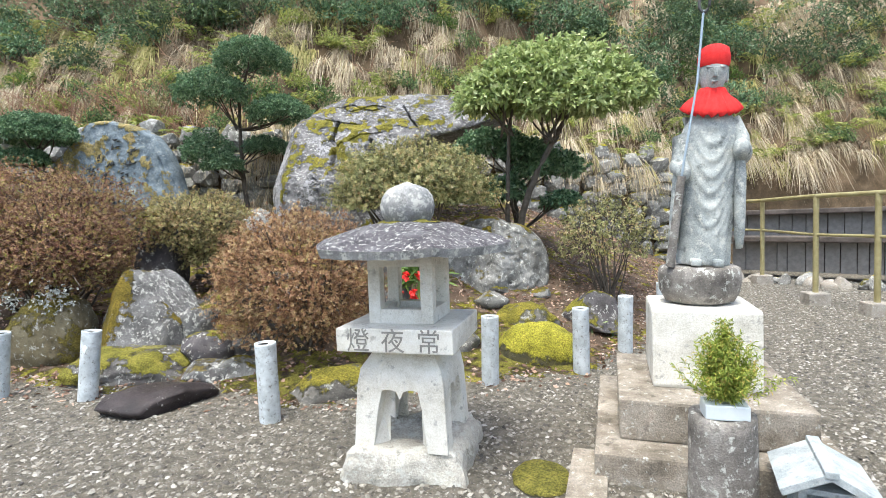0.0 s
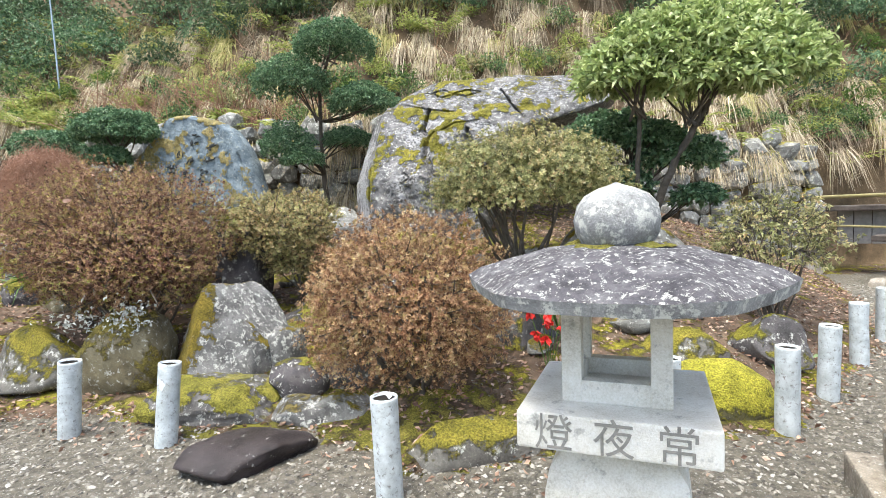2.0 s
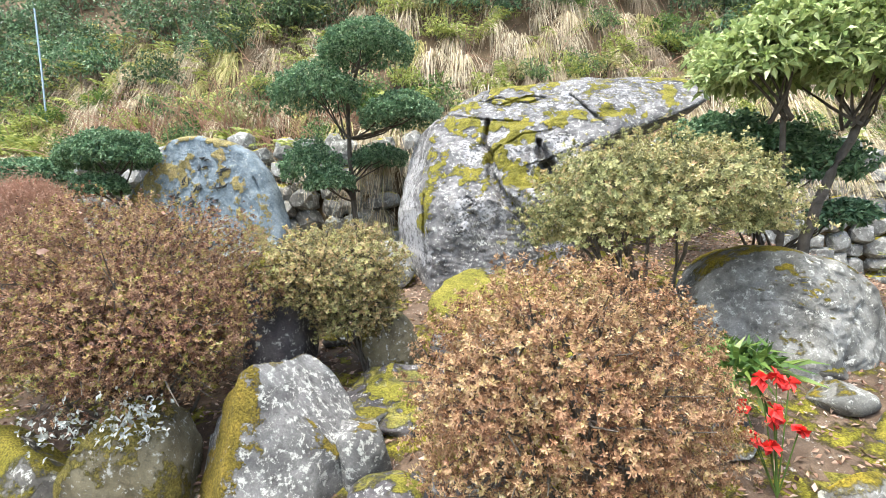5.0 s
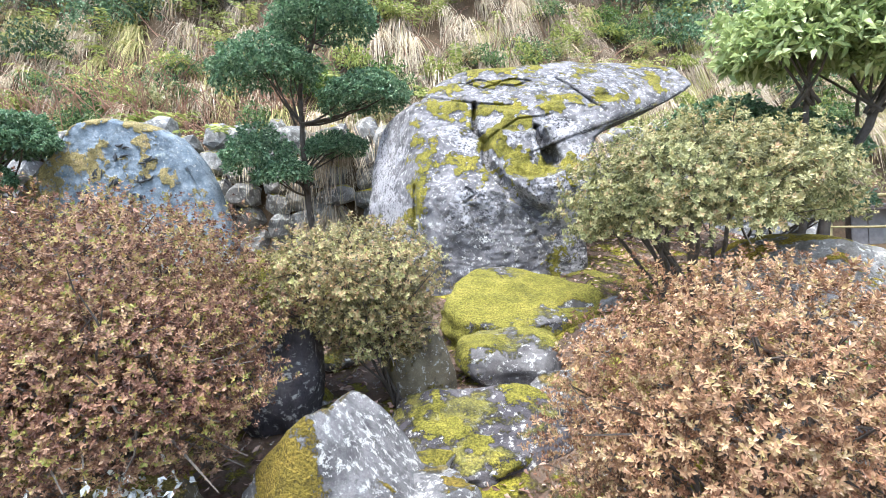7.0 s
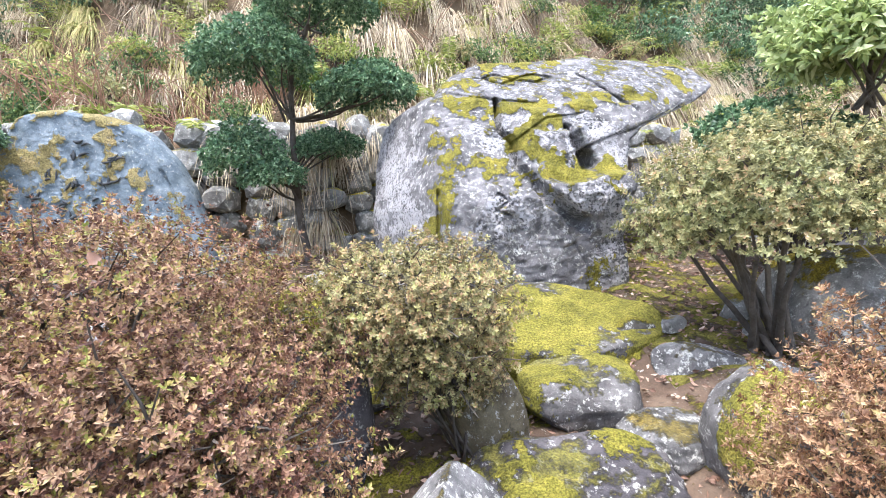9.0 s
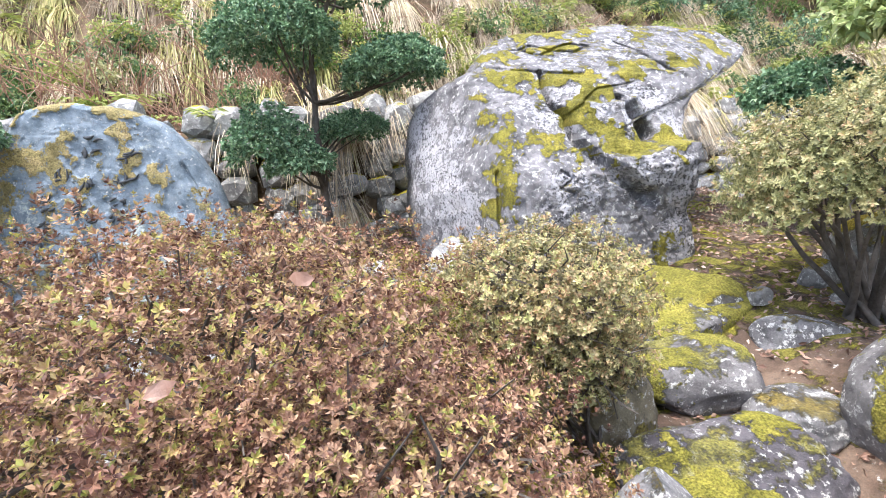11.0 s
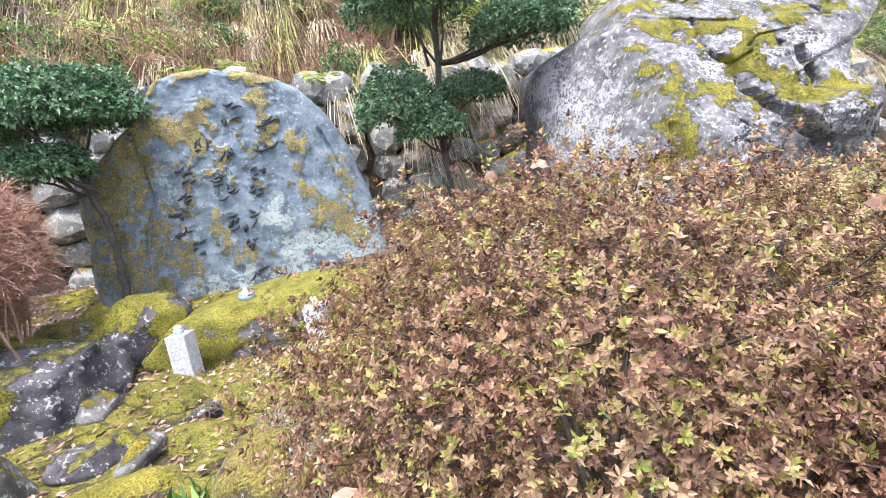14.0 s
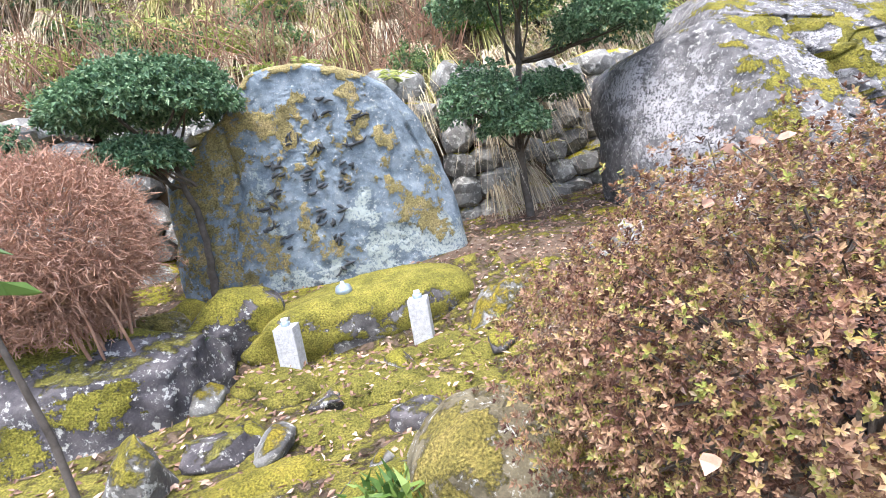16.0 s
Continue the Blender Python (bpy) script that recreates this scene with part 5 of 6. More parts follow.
for a in range(4):
    c, s = round(math.cos(a * math.pi / 2)), round(math.sin(a * math.pi / 2))
    for nm, z, h in (("sill", 0.708, 0.066), ("lintel", 0.955, 0.046)):
        bm = bmesh.new()
        box(bm, (0.2 if c else 0.045, 0.045 if c else 0.2, h), (s * 0.126, -c * 0.126, z), 0.003)
        part(nm, bm, M_GRANITE, lantern)
bm = bmesh.new()
box(bm, (0.24, 0.24, 0.012), (0, 0, 0.683))
part("chamber_floor", bm, M_GRANITE, lantern)
bm = bmesh.new()
N6 = 6
prof = [(0.475, 0.982), (0.487, 1.018), (0.44, 1.045), (0.33, 1.088), (0.22, 1.12), (0.1, 1.135), (0.03, 1.137)]
rings = []
for r, z in [(0.2, 0.975)] + prof:
    ring = []
    for i in range(36):
        a = 2 * math.pi * i / 36 + radians(-0.7)
        k = math.cos(math.pi / 6) / math.cos((2 * math.pi * i / 36) % (math.pi / 3) - math.pi / 6)
        lift = 0.012 * max(0, (k - 0.9)) / 0.1 if r > 0.35 else 0
        ring.append(bm.verts.new((r * k * math.cos(a), r * k * math.sin(a), z + lift)))
    rings.append(ring)
for a, b in zip(rings, rings[1:]):
    for i in range(36):
        bm.faces.new((a[i], a[(i + 1) % 36], b[(i + 1) % 36], b[i]))
bm.faces.new(rings[0])
bm.faces.new(rings[-1])
bmesh.ops.subdivide_edges(bm, edges=bm.edges[:], cuts=1, use_grid_fill=True)
wobble(bm, 0.0025, 18, 5)
roof_ob = part("roof", bm, [M_ROOF, M_FINIAL], lantern, "dark lichen-spotted hexagonal stone roof with a pale rim")
roof_ob.data.polygons.foreach_set("material_index", np.array([1 if f.center.z < 1.02 and f.center.xy.length > 0.36 else 0 for f in roof_ob.data.polygons], dtype=np.int32))
bm = bmesh.new()
lathe(bm, [(0.03, 1.105), (0.085, 1.11), (0.1, 1.125), (0.124, 1.165), (0.129, 1.205), (0.119, 1.25), (0.095, 1.28), (0.055, 1.3), (0.024, 1.31), (0.004, 1.318)], 28)
wobble(bm, 0.004, 25, 1)
part("finial", bm, M_FINIAL, lantern, "grey onion-shaped stone finial", True)

bm = bmesh.new()
rings = lathe(bm, [(0.08, 1.12), (0.125, 1.14), (0.15, 1.135), (0.165, 1.122)], 40)
wobble(bm, 0.03, 14, 7)
part("moss_collar", bm, M_MOSS, lantern, "yellow-green moss grown round the foot of the finial", True)

# ---------- statue on its pedestal ----------
SX, SY, TURNED = 1.08, 3.6, -13
STAND = pose(SX + 0.02, SY, 0.865, 0, 3.0, TURNED) @ Matrix.Diagonal((0.8, 0.84, 1.035, 1)) @ pose(0, 0, -0.87)
pedestal = holder("statue_pedestal", (SX, SY, 0), "stained granite block pedestal on two stone steps", "pedestal", turn=TURNED)
bm = bmesh.new()
box(bm, (0.98, 1.16, 0.2), (0, -0.04, 0.03), 0.015)
wobble(bm, 0.006, 8, 2)
part("lower_step", bm, M_PED, pedestal)
bm = bmesh.new()
box(bm, (0.78, 0.86, 0.18), (0, -0.02, 0.22), 0.014)
wobble(bm, 0.006, 8, 4)
part("upper_step", bm, M_PED, pedestal)
bm = bmesh.new()
box(bm, (0.47, 0.47, 0.375), (0, 0, 0.4975), 0.018)
wobble(bm, 0.005, 8, 6)
part("block", bm, M_GRANITE, pedestal, "pale rough granite block")
bm = bmesh.new()
rings = lathe(bm, [(0.12, 0.685), (0.155, 0.7), (0.18, 0.75), (0.185, 0.82), (0.18, 0.86), (0.165, 0.87), (0.02, 0.872)], 48)
for ring in rings[1:5]:
    for i, v in enumerate(ring):
        k = 1 + 0.035 * abs(math.sin(i / 48 * math.pi * 8))
        v.co.x, v.co.y = v.co.x * k, v.co.y * k
cap(bm, rings[-1])
part("lotus_base", bm, M_LOTUS, pedestal, "dark stained lotus-petal base stone", True)


def statue_mesh():
    """Robed standing figure, plain: body of rings with draped folds, two hanging sleeves, neck and head."""
    bm = bmesh.new()
    prof = [(0.88, 0.15, 0.12), (0.9, 0.152, 0.125), (1.0, 0.15, 0.125), (1.15, 0.155, 0.125), (1.3, 0.165, 0.125), (1.42, 0.168, 0.12), (1.5, 0.16, 0.115), (1.57, 0.125, 0.1), (1.62, 0.08, 0.075), (1.65, 0.06, 0.06), (1.67, 0.055, 0.055)]
    zs = np.linspace(0.88, 1.67, 90)
    A = np.array(prof)
    n = 72
    rings = []
    for z in zs:
        rx, ry = np.interp(z, A[:, 0], A[:, 1]), np.interp(z, A[:, 0], A[:, 2])
        ring = []
        for i in range(n):
            a = 2 * math.pi * i / n
            x, y = math.cos(a), math.sin(a)
            f = max(0.0, -y)
            u = z - 0.34 * x * x
            fold = 0.007 * f * max(-0.3, math.sin(u * 84)) * (1 if 1.02 < z < 1.55 else 0) + 0.003 * math.sin(a * 13) * (1 if z < 1.15 else 0.2)
            ring.append(bm.verts.new((x * (rx + fold), y * (ry + fold), z)))
        rings.append(ring)
    for a, b in zip(rings, rings[1:]):
        for i in range(n):
            bm.faces.new((a[i], a[(i + 1) % n], b[(i + 1) % n], b[i]))
    cap(bm, rings[0])
    cap(bm, rings[-1])
    for sx in (-1, 1):
        pts = [(sx * 0.11, 0.0, 1.55), (sx * 0.155, -0.02, 1.46), (sx * 0.168, -0.06, 1.34 if sx < 0 else 1.4), (sx * 0.155, -0.12, 1.31 if sx < 0 else 1.42)]
        v, f = tube_arrays(pts, [0.055, 0.062, 0.058, 0.04], 14)
        vs = [bm.verts.new(p) for p in v]
        for q in f:
            bm.faces.new([vs[i] for i in q])
        r = bmesh.ops.create_uvsphere(bm, u_segments=16, v_segments=10, radius=0.042)
        bmesh.ops.transform(bm, matrix=pose(sx * 0.15, -0.13, 1.31 if sx < 0 else 1.42), verts=r["verts"])
        sleeve = [(sx * 0.15, -0.03, 1.42), (sx * 0.165, -0.05, 1.3), (sx * 0.178, -0.055, 1.15), (sx * 0.19, -0.05, 1.03), (sx * 0.2, -0.045, 0.965)]
        v, f = tube_arrays(sleeve, [0.045, 0.055, 0.052, 0.045, 0.03], 14)
        v = np.array(v)
        v[:, 0] = sx * 0.17 + (v[:, 0] - sx * 0.17) * 0.62
        vs = [bm.verts.new(p) for p in v]
        for q in f:
            bm.faces.new([vs[i] for i in q])
        bm.faces.new(vs[-14:])
    r = bmesh.ops.create_uvsphere(bm, u_segments=28, v_segments=20, radius=1)
    for v in r["verts"]:
        c = v.co
        jaw = 1 - 0.18 * max(0, -c.z)
        v.co = Vector((c.x * 0.078 * jaw, c.y * 0.085 * jaw, c.z * 0.112))
    bmesh.ops.transform(bm, matrix=pose(0, -0.01, 1.775), verts=r["verts"])
    box(bm, (0.02, 0.022, 0.045), (0, -0.095, 1.765), 0.006)
    for sx in (-1, 1):
        box(bm, (0.016, 0.03, 0.07), (sx * 0.078, 0, 1.77), 0.006)
        box(bm, (0.04, 0.012, 0.009), (sx * 0.032, -0.085, 1.79), 0.003)
        box(bm, (0.06, 0.12, 0.035), (sx * 0.06, -0.115, 0.895), 0.012)
    box(bm, (0.034, 0.014, 0.008), (0, -0.088, 1.725), 0.003)
    return bm


statue = part("statue", statue_mesh(), M_STATUE, None, "", True)
statue.matrix_world = STAND
tagged(statue, "weathered grey stone standing robed statue on a lotus base", "statue")
bm = bmesh.new()
lathe(bm, [(0.083, 1.8), (0.09, 1.815), (0.091, 1.85), (0.08, 1.885), (0.05, 1.9), (0.005, 1.905)], 32, (0, -0.008, 0))
cap_ob = part("knitted_cap", bm, M_RED, None, "", True)
cap_ob.matrix_world = STAND
tagged(cap_ob, "red knitted cap on the statue's head", "cap")
bm = bmesh.new()
rr = []
for k, (r, z) in enumerate([(0.074, 1.705), (0.085, 1.685), (0.105, 1.667), (0.13, 1.652), (0.152, 1.633), (0.168, 1.614)]):
    ring = []
    for i in range(64):
        a = 2 * math.pi * i / 64
        ruf = 0.013 * k / 5 * math.sin(a * 20)
        front = max(0, -math.sin(a))
        ring.append(bm.verts.new(((r + ruf) * math.cos(a), (r * 0.85 + ruf) * math.sin(a), z + ruf * 0.6 - 0.05 * front * (k / 5) ** 1.3)))
    rr.append(ring)
for a, b in zip(rr, rr[1:]):
    for i in range(64):
        bm.faces.new((a[i], a[(i + 1) % 64], b[(i + 1) % 64], b[i]))
bib = part("cloth_bib", bm, M_RED, None, "", True)
_m = bib.modifiers.new("thickness", 'SOLIDIFY')
_m.thickness = 0.006
bib.matrix_world = STAND
tagged(bib, "red frilled cloth bib round the statue's neck", "bib")
staff = holder("metal_staff", (SX, SY, 0.87), "thin steel staff with a ringed head held by the statue", "staff", turn=TURNED)
staff.matrix_world = STAND @ pose(0, 0, 0.87)
V, F = tube_arrays([(-0.165, -0.17, 0.42), (-0.14, -0.165, 0.6), (-0.1, -0.12, 0.85), (-0.085, -0.11, 1.17)], [0.007] * 4, 10)
put("shaft", np_mesh("shaft", V, F, True), M_STEEL, staff)
an = np.linspace(0, 2 * math.pi, 20)
V, F = tube_arrays(np.stack([-0.082 + 0.028 * np.cos(an), np.full(20, -0.11), 1.2 + 0.04 * np.sin(an)], 1), [0.008] * 20, 8)
put("ring_head", np_mesh("ring_head", V, F, True), M_IRON, staff)
V, F = tube_arrays([(-0.2, -0.14, 0.0), (-0.165, -0.17, 0.42)], [0.026, 0.024], 10)
put("sleeve", np_mesh("sleeve", V, F, True), M_LOTUS, staff, "stone lower shaft")

# stone flower stand with a potted conifer, small stone hut
bm = bmesh.new()
rings = lathe(bm, [(0.125, -0.03), (0.123, 0.1), (0.12, 0.3), (0.118, 0.345), (0.1, 0.35), (0.09, 0.33)], 28)
cap(bm, rings[-1])
wobble(bm, 0.008, 9, 2)
stand = part("stone_stand", bm, M_LOTUS, None, "", True)
stand.matrix_world = pose(0.93, 2.98, 0)
tagged(stand, "worn round concrete pillar stump in front of the pedestal", "pillar")
pot = holder("flower_pot", (0.93, 2.96, 0.345), "white plastic box planter holding a yellow-green conifer", "plant", turn=-10)
pot.scale = (0.82, 0.82, 0.82)
bm = bmesh.new()
box(bm, (0.19, 0.13, 0.07), (0, 0, 0.035), 0.006, (0, 0, 0), 1.0)
part("planter", bm, M_WHITE, pot, "white plastic planter")
crng = np.random.default_rng(77)
pts = []
for i in range(260):
    a = crng.uniform(0, 6.28)
    r = abs(crng.normal(0, 0.05))
    b = np.array([r * 0.6 * math.cos(a), r * 0.4 * math.sin(a), 0.07])
    e = b + np.array([math.cos(a) * r * 1.1, math.sin(a) * r, crng.uniform(0.1, 0.33) * (1.1 - 3 * r)])
    for s in np.linspace(0.15, 1, 12):
        pts.append(np.concatenate([b + (e - b) * s, unit((e - b)[None])[0]]))
for i in range(8):
    for s in np.linspace(0, 1, 14):
        pts.append(np.array([0.0 + 0.01 * i - 0.03, 0.03, 0.2 + 0.24 * s, 0.1, 0.0, 1.0]))
pts = np.array(pts)
V, F = leaf_arrays(pts[:, :3], pts[:, 3:], 0.035, 0.006, crng, 5, 0.5)
ob = put("foliage", np_mesh("foliage", V, F), L_CONIFER, pot, "feathery conifer sprays")
ob["kind"] = "stuff"
hut = holder("stone_hut", (1.2, 2.82, 0), "small grey granite shrine house with a gabled roof", "shrine", turn=-20)
hut.scale = (0.86, 0.86, 0.9)
bm = bmesh.new()
box(bm, (0.2, 0.3, 0.04), (0, 0, 0.02), 0.004)
box(bm, (0.03, 0.26, 0.16), (-0.085, 0, 0.11), 0.003)
box(bm, (0.03, 0.26, 0.16), (0.085, 0, 0.11), 0.003)
box(bm, (0.2, 0.03, 0.16), (0, 0.115, 0.11), 0.003)
part("walls", bm, M_HUT, hut)
bm = bmesh.new()
box(bm, (0.22, 0.3, 0.02), (0, 0.0, 0.195), 0.0)
part("eave_slab", bm, M_HUT, hut)
for sx in (-1, 1):
    bm = bmesh.new()
    box(bm, (0.19, 0.36, 0.03), (sx * 0.082, -0.01, 0.235), 0.004, (0, sx * 27, 0))
    part("roof_slope", bm, M_HUT, hut, "sloping granite roof slab")
bm = bmesh.new()
box(bm, (0.05, 0.37, 0.03), (0, -0.01, 0.285), 0.006)
part("ridge", bm, M_HUT, hut)

# ---------- pipe posts along the garden edge ----------
def pipe_post():
    thing = holder("pipe_post", (0, 0, 0), "hollow pale painted pipe post standing in the gravel", "post", "edging posts")
    bm = bmesh.new()
    rings = lathe(bm, [(0.06, -0.06), (0.06, 0.15), (0.059, 0.3), (0.06, 0.45), (0.059, 0.463), (0.053, 0.463), (0.052, 0.3), (0.05, 0.2)], 24)
    wobble(bm, 0.003, 20, 2)
    part("pipe", bm, M_PIPE, thing, "", True)
    # Dark plug below the rim, coloured as the shade inside the hollow pipe.
    bm = bmesh.new()
    rings = lathe(bm, [(0.052, 0.45), (0.05, 0.4), (0.03, 0.38), (0.003, 0.378)], 24)
    part("inner_shade", bm, M_HOLLOW_SHADE, thing, "dark plug standing in for the shade inside the pipe", True)
    return thing


first = None
for x, y, tx, ty in ((-1.25, 3.8, 1.0, 0.5), (-2.68, 4.17, 2, -6), (-3.36, 4.2, 1, -6), (-4.05, 4.15, 0, -1), (0.03, 4.45, 0, 1), (0.69, 4.72, 0, 0), (1.14, 5.28, 1, 0), (1.7, 6.05, -1, 1), (2.26, 6.8, 0, 0)):
    m = pose(x, y, gz(x, y), tx, ty, (x * 57) % 360)
    if first is None:
        first = pipe_post()
        first.matrix_world = m
    else:
        copy_thing(first, m)

# ---------- fence and timber terraces ----------
fence = holder("pipe_fence", (4.0, 7.4, 0), "ochre painted pipe railing on small concrete blocks", "fence")
FP = [(4.55, 5.4), (4.06, 6.7), (3.86, 7.4), (4.2, 9.3), (3.7, 11.4)]
off = np.array([4.0, 7.4, 0])
for x, y in FP:
    V, F = tube_arrays(np.array([(x, y, gz(x, y)), (x, y, 1.27)]) - off, [0.03, 0.03], 12)
    put("post", np_mesh("post", V, F, True), M_YPIPE, fence)
    bm = bmesh.new()
    box(bm, (0.24, 0.2, 0.2), (x - off[0], y - off[1], gz(x, y) + 0.04), 0.015)
    wobble(bm, 0.01, 6, x)
    part("footing", bm, M_CONC, fence, "concrete footing block")
for z, r in ((1.27, 0.028), (0.82, 0.018)):
    for a, b in zip(FP, FP[1:]):
        V, F = tube_arrays(np.array([(*a, z), (*b, z)]) - off, [r, r], 10)
        put("rail", np_mesh("rail", V, F, True), M_YPIPE, fence)


def board_wall(name, a, b, z0, z1, label):
    thing = holder(name, (*a, z0), label, "retaining wall")
    d = np.array(b) - np.array(a)
    L = float(np.hypot(*d))
    ang = math.degrees(math.atan2(d[1], d[0]))
    thing.matrix_world = pose(*a, z0, 0, 0, ang)
    r = random.Random(5)
    x = 0.0
    while x < L:
        w = r.uniform(0.14, 0.26)
        bm = bmesh.new()
        box(bm, (w - 0.012, 0.05, z1 - z0), (x + w / 2, r.uniform(-0.015, 0.015), (z1 - z0) / 2), 0.005)
        part("board", bm, M_BOARD, thing)
        x += w
    bm = bmesh.new()
    box(bm, (L + 0.3, 0.42, 0.09), (L / 2, -0.04, z1 - z0 + 0.03), 0.02)
    part("cap_timber", bm, M_TIMBER, thing, "dark weathered cap timber")
    bm = bmesh.new()
    box(bm, (L, 0.3, z1 - z0 - 0.02), (L / 2, 0.2, (z1 - z0) / 2), 0.0)
    part("backing", bm, M_TIMBER, thing)


board_wall("timber_terrace", (4.25, 10.4), (7.4, 7.6), 0.12, 0.62, "low curved terrace wall of grey boards with dark cap")
board_wall("timber_terrace", (4.1, 11.5), (9.0, 9.2), 0.5, 1.05, "upper terrace wall of grey boards with dark cap")

# ---------- dry stone wall below the hillside ----------
wall = holder("retaining_wall", (0, 10.5, 1.0), "dry stone retaining wall of rough grey stones", "wall", kind="structure")
wr = np.random.default_rng(14)
def wall_stone(seed):
    """An angular, roughly squared fieldstone."""
    rng = np.random.default_rng(seed)
    v, f = ico_arrays(2)
    v = v / (np.abs(v) ** 7).sum(axis=1)[:, None] ** (1 / 7)
    for _ in range(6):
        n = unit(rng.normal(0, 1, (1, 3)))[0]
        v = v - np.clip(v @ n - rng.uniform(0.75, 1.1), 0, None)[:, None] * n * 0.97
    return np_mesh("stone", v * (1 + rugged(v, 1.1, 0.06, seed, 3))[:, None], f)


stones = [wall_stone(300 + i) for i in range(12)]
for s in stones:
    s.materials.append(M_WALL)
x = -8.6
count = 0
col = 0
while x < 4.2 and count < 290:
    foot = float(hill_foot(np.array([x]))[0])
    z = gz(x, foot - 0.25) - 0.05
    top = float(np.interp(x, [-5, 0, 3], [2.7, 2.45, 2.15]))
    w = wr.uniform(0.28, 0.48)
    while z < top and count < 290:
        h = wr.uniform(0.2, 0.36)
        ob = new("stone", stones[int(wr.integers(0, 12))])
        ob.parent = wall
        ob.matrix_local = Matrix.Translation((x + wr.uniform(-0.08, 0.08), foot - 10.5 - 0.02 + wr.uniform(-0.05, 0.05), z + h / 2 - 1.0)) @ Euler((wr.uniform(-0.15, 0.15), wr.uniform(-0.3, 0.3), wr.choice([0, 1.57, 3.14]) + wr.uniform(-0.25, 0.25))).to_matrix().to_4x4() @ Matrix.Diagonal((w * 0.5, w * 0.5, h * 0.52, 1))
        z += h * 0.95
        count += 1
    x += w * 0.92

# ---------- plants of the hillside ----------
HR = np.random.default_rng(55)


def hill_spots(n, rng, x0=-13, x1=11, far=9.0):
    x = rng.uniform(x0, x1, n)
    y = hill_foot(x) + 0.15 + far * rng.uniform(0, 1, n) ** 1.2
    return x, y


def grass_arrays(x, y, rng, blades=55, length=0.75, width=0.008, out=0.35, fall=0.8):
    """Tussocks of long blades that arch over and hang downhill."""
    n = len(x)
    z = ground_z(x, y)
    k = n * blades
    b = np.repeat(np.stack([x, y, z], 1), blades, 0) + rng.normal(0, 0.05, (k, 3)) * [1, 1, 0.2]
    size = np.repeat(rng.uniform(0.6, 1.25, n), blades)[:, None]
    L = length * rng.uniform(0.5, 1.15, (k, 1)) * size
    d = unit(np.stack([rng.normal(0, 0.24, k), rng.normal(-0.6, 0.25, k), rng.uniform(0.25, 0.9, k)], 1))
    side = unit(np.cross(d, rng.normal(0, 1, (k, 3))))
    rows = []
    for s in (0, 0.35, 0.7, 1.0):
        c = b + d * L * s + np.array([[0, -out, 0]]) * L * s * s - np.array([[0, 0, fall]]) * L * s * s
        w = width * (1 - 0.85 * s) * rng.uniform(0.7, 1.3, (k, 1))
        rows += [c - side * w, c + side * w]
    V = np.stack(rows, 1).reshape(-1, 3)
    o = (np.arange(k) * 8)[:, None, None]
    F = (np.array([[0, 1, 3, 2], [2, 3, 5, 4], [4, 5, 7, 6]])[None] + o).reshape(-1, 4)
    return V, F


def clumped(n, rng, seed, far):
    """Spots in drifts, with bare soil between."""
    x, y = hill_spots(n * 3, rng, -15, 10, far)
    keep = (waves(x, y, seed, 2.2, 1.0) + rng.normal(0, 0.25, len(x)) > -0.1) & ~((x < -3.9) & (x > -9.5) & (y - hill_foot(x) < 1.15) & (rng.uniform(0, 1, len(x)) < 0.88))
    return x[keep][:n], y[keep][:n]


for seed, n, blades, long, wide, material, label in ((31, 400, 76, 0.7, 0.009, L_GRASS, "tussocks of dry straw-coloured grass hanging down the slope"),
                                                     (32, 400, 54, 0.6, 0.009, L_BGRASS, "faded grey-brown grass hanging on the slope"),
                                                     (33, 400, 50, 0.55, 0.011, L_GGRASS, "half-green arching grass clumps on the slope")):
    x, y = clumped(n, HR, seed, 3.0)
    ob = put("hill_grass", np_mesh("hill_grass", *grass_arrays(x, y, HR, blades, long, wide, 0.12, 1.45)), material)
    tagged(ob, label, "grass", kind="stuff")
x = np.concatenate([HR.normal(-3.6, 0.25, 10), HR.normal(-0.9, 1.2, 16), HR.normal(2.4, 0.7, 7)])
y = hill_foot(x) + HR.uniform(0.02, 0.3, len(x))
ob = put("dry_grass", np_mesh("dry_grass", *grass_arrays(x, y, HR, 150, 0.68, 0.008, 0.12, 1.4)), L_GRASS)
tagged(ob, "long pale dry grass hanging over the stone wall", "grass", kind="stuff")
# bare arching canes
canes = []
cx_, cy_ = hill_spots(420, HR, -12, 9, 4)
tx_ = HR.uniform(-9, -4, 420)
cx_, cy_ = np.concatenate([cx_, tx_]), np.concatenate([cy_, hill_foot(tx_) + HR.uniform(0.2, 1.3, 420)])
for px, py, pz in zip(cx_, cy_, ground_z(cx_, cy_)):
    L = HR.uniform(0.3, 0.9)
    d = np.array([HR.normal(0, 0.6), -HR.uniform(0.1, 0.8), HR.uniform(0.5, 1.1)]) * L
    b = np.array([px, py, pz])
    canes.append(tube_arrays([b, b + d * 0.5 + [0, 0, 0.08 * L], b + d * 0.85, b + d - [0, 0, 0.15 * L]], [0.007, 0.006, 0.004, 0.002], 4))
ob = put("bare_canes", np_mesh("bare_canes", *join_arrays(canes)), M_TWIG)
tagged(ob, "bare brown canes and twigs on the slope", "twigs", kind="stuff")


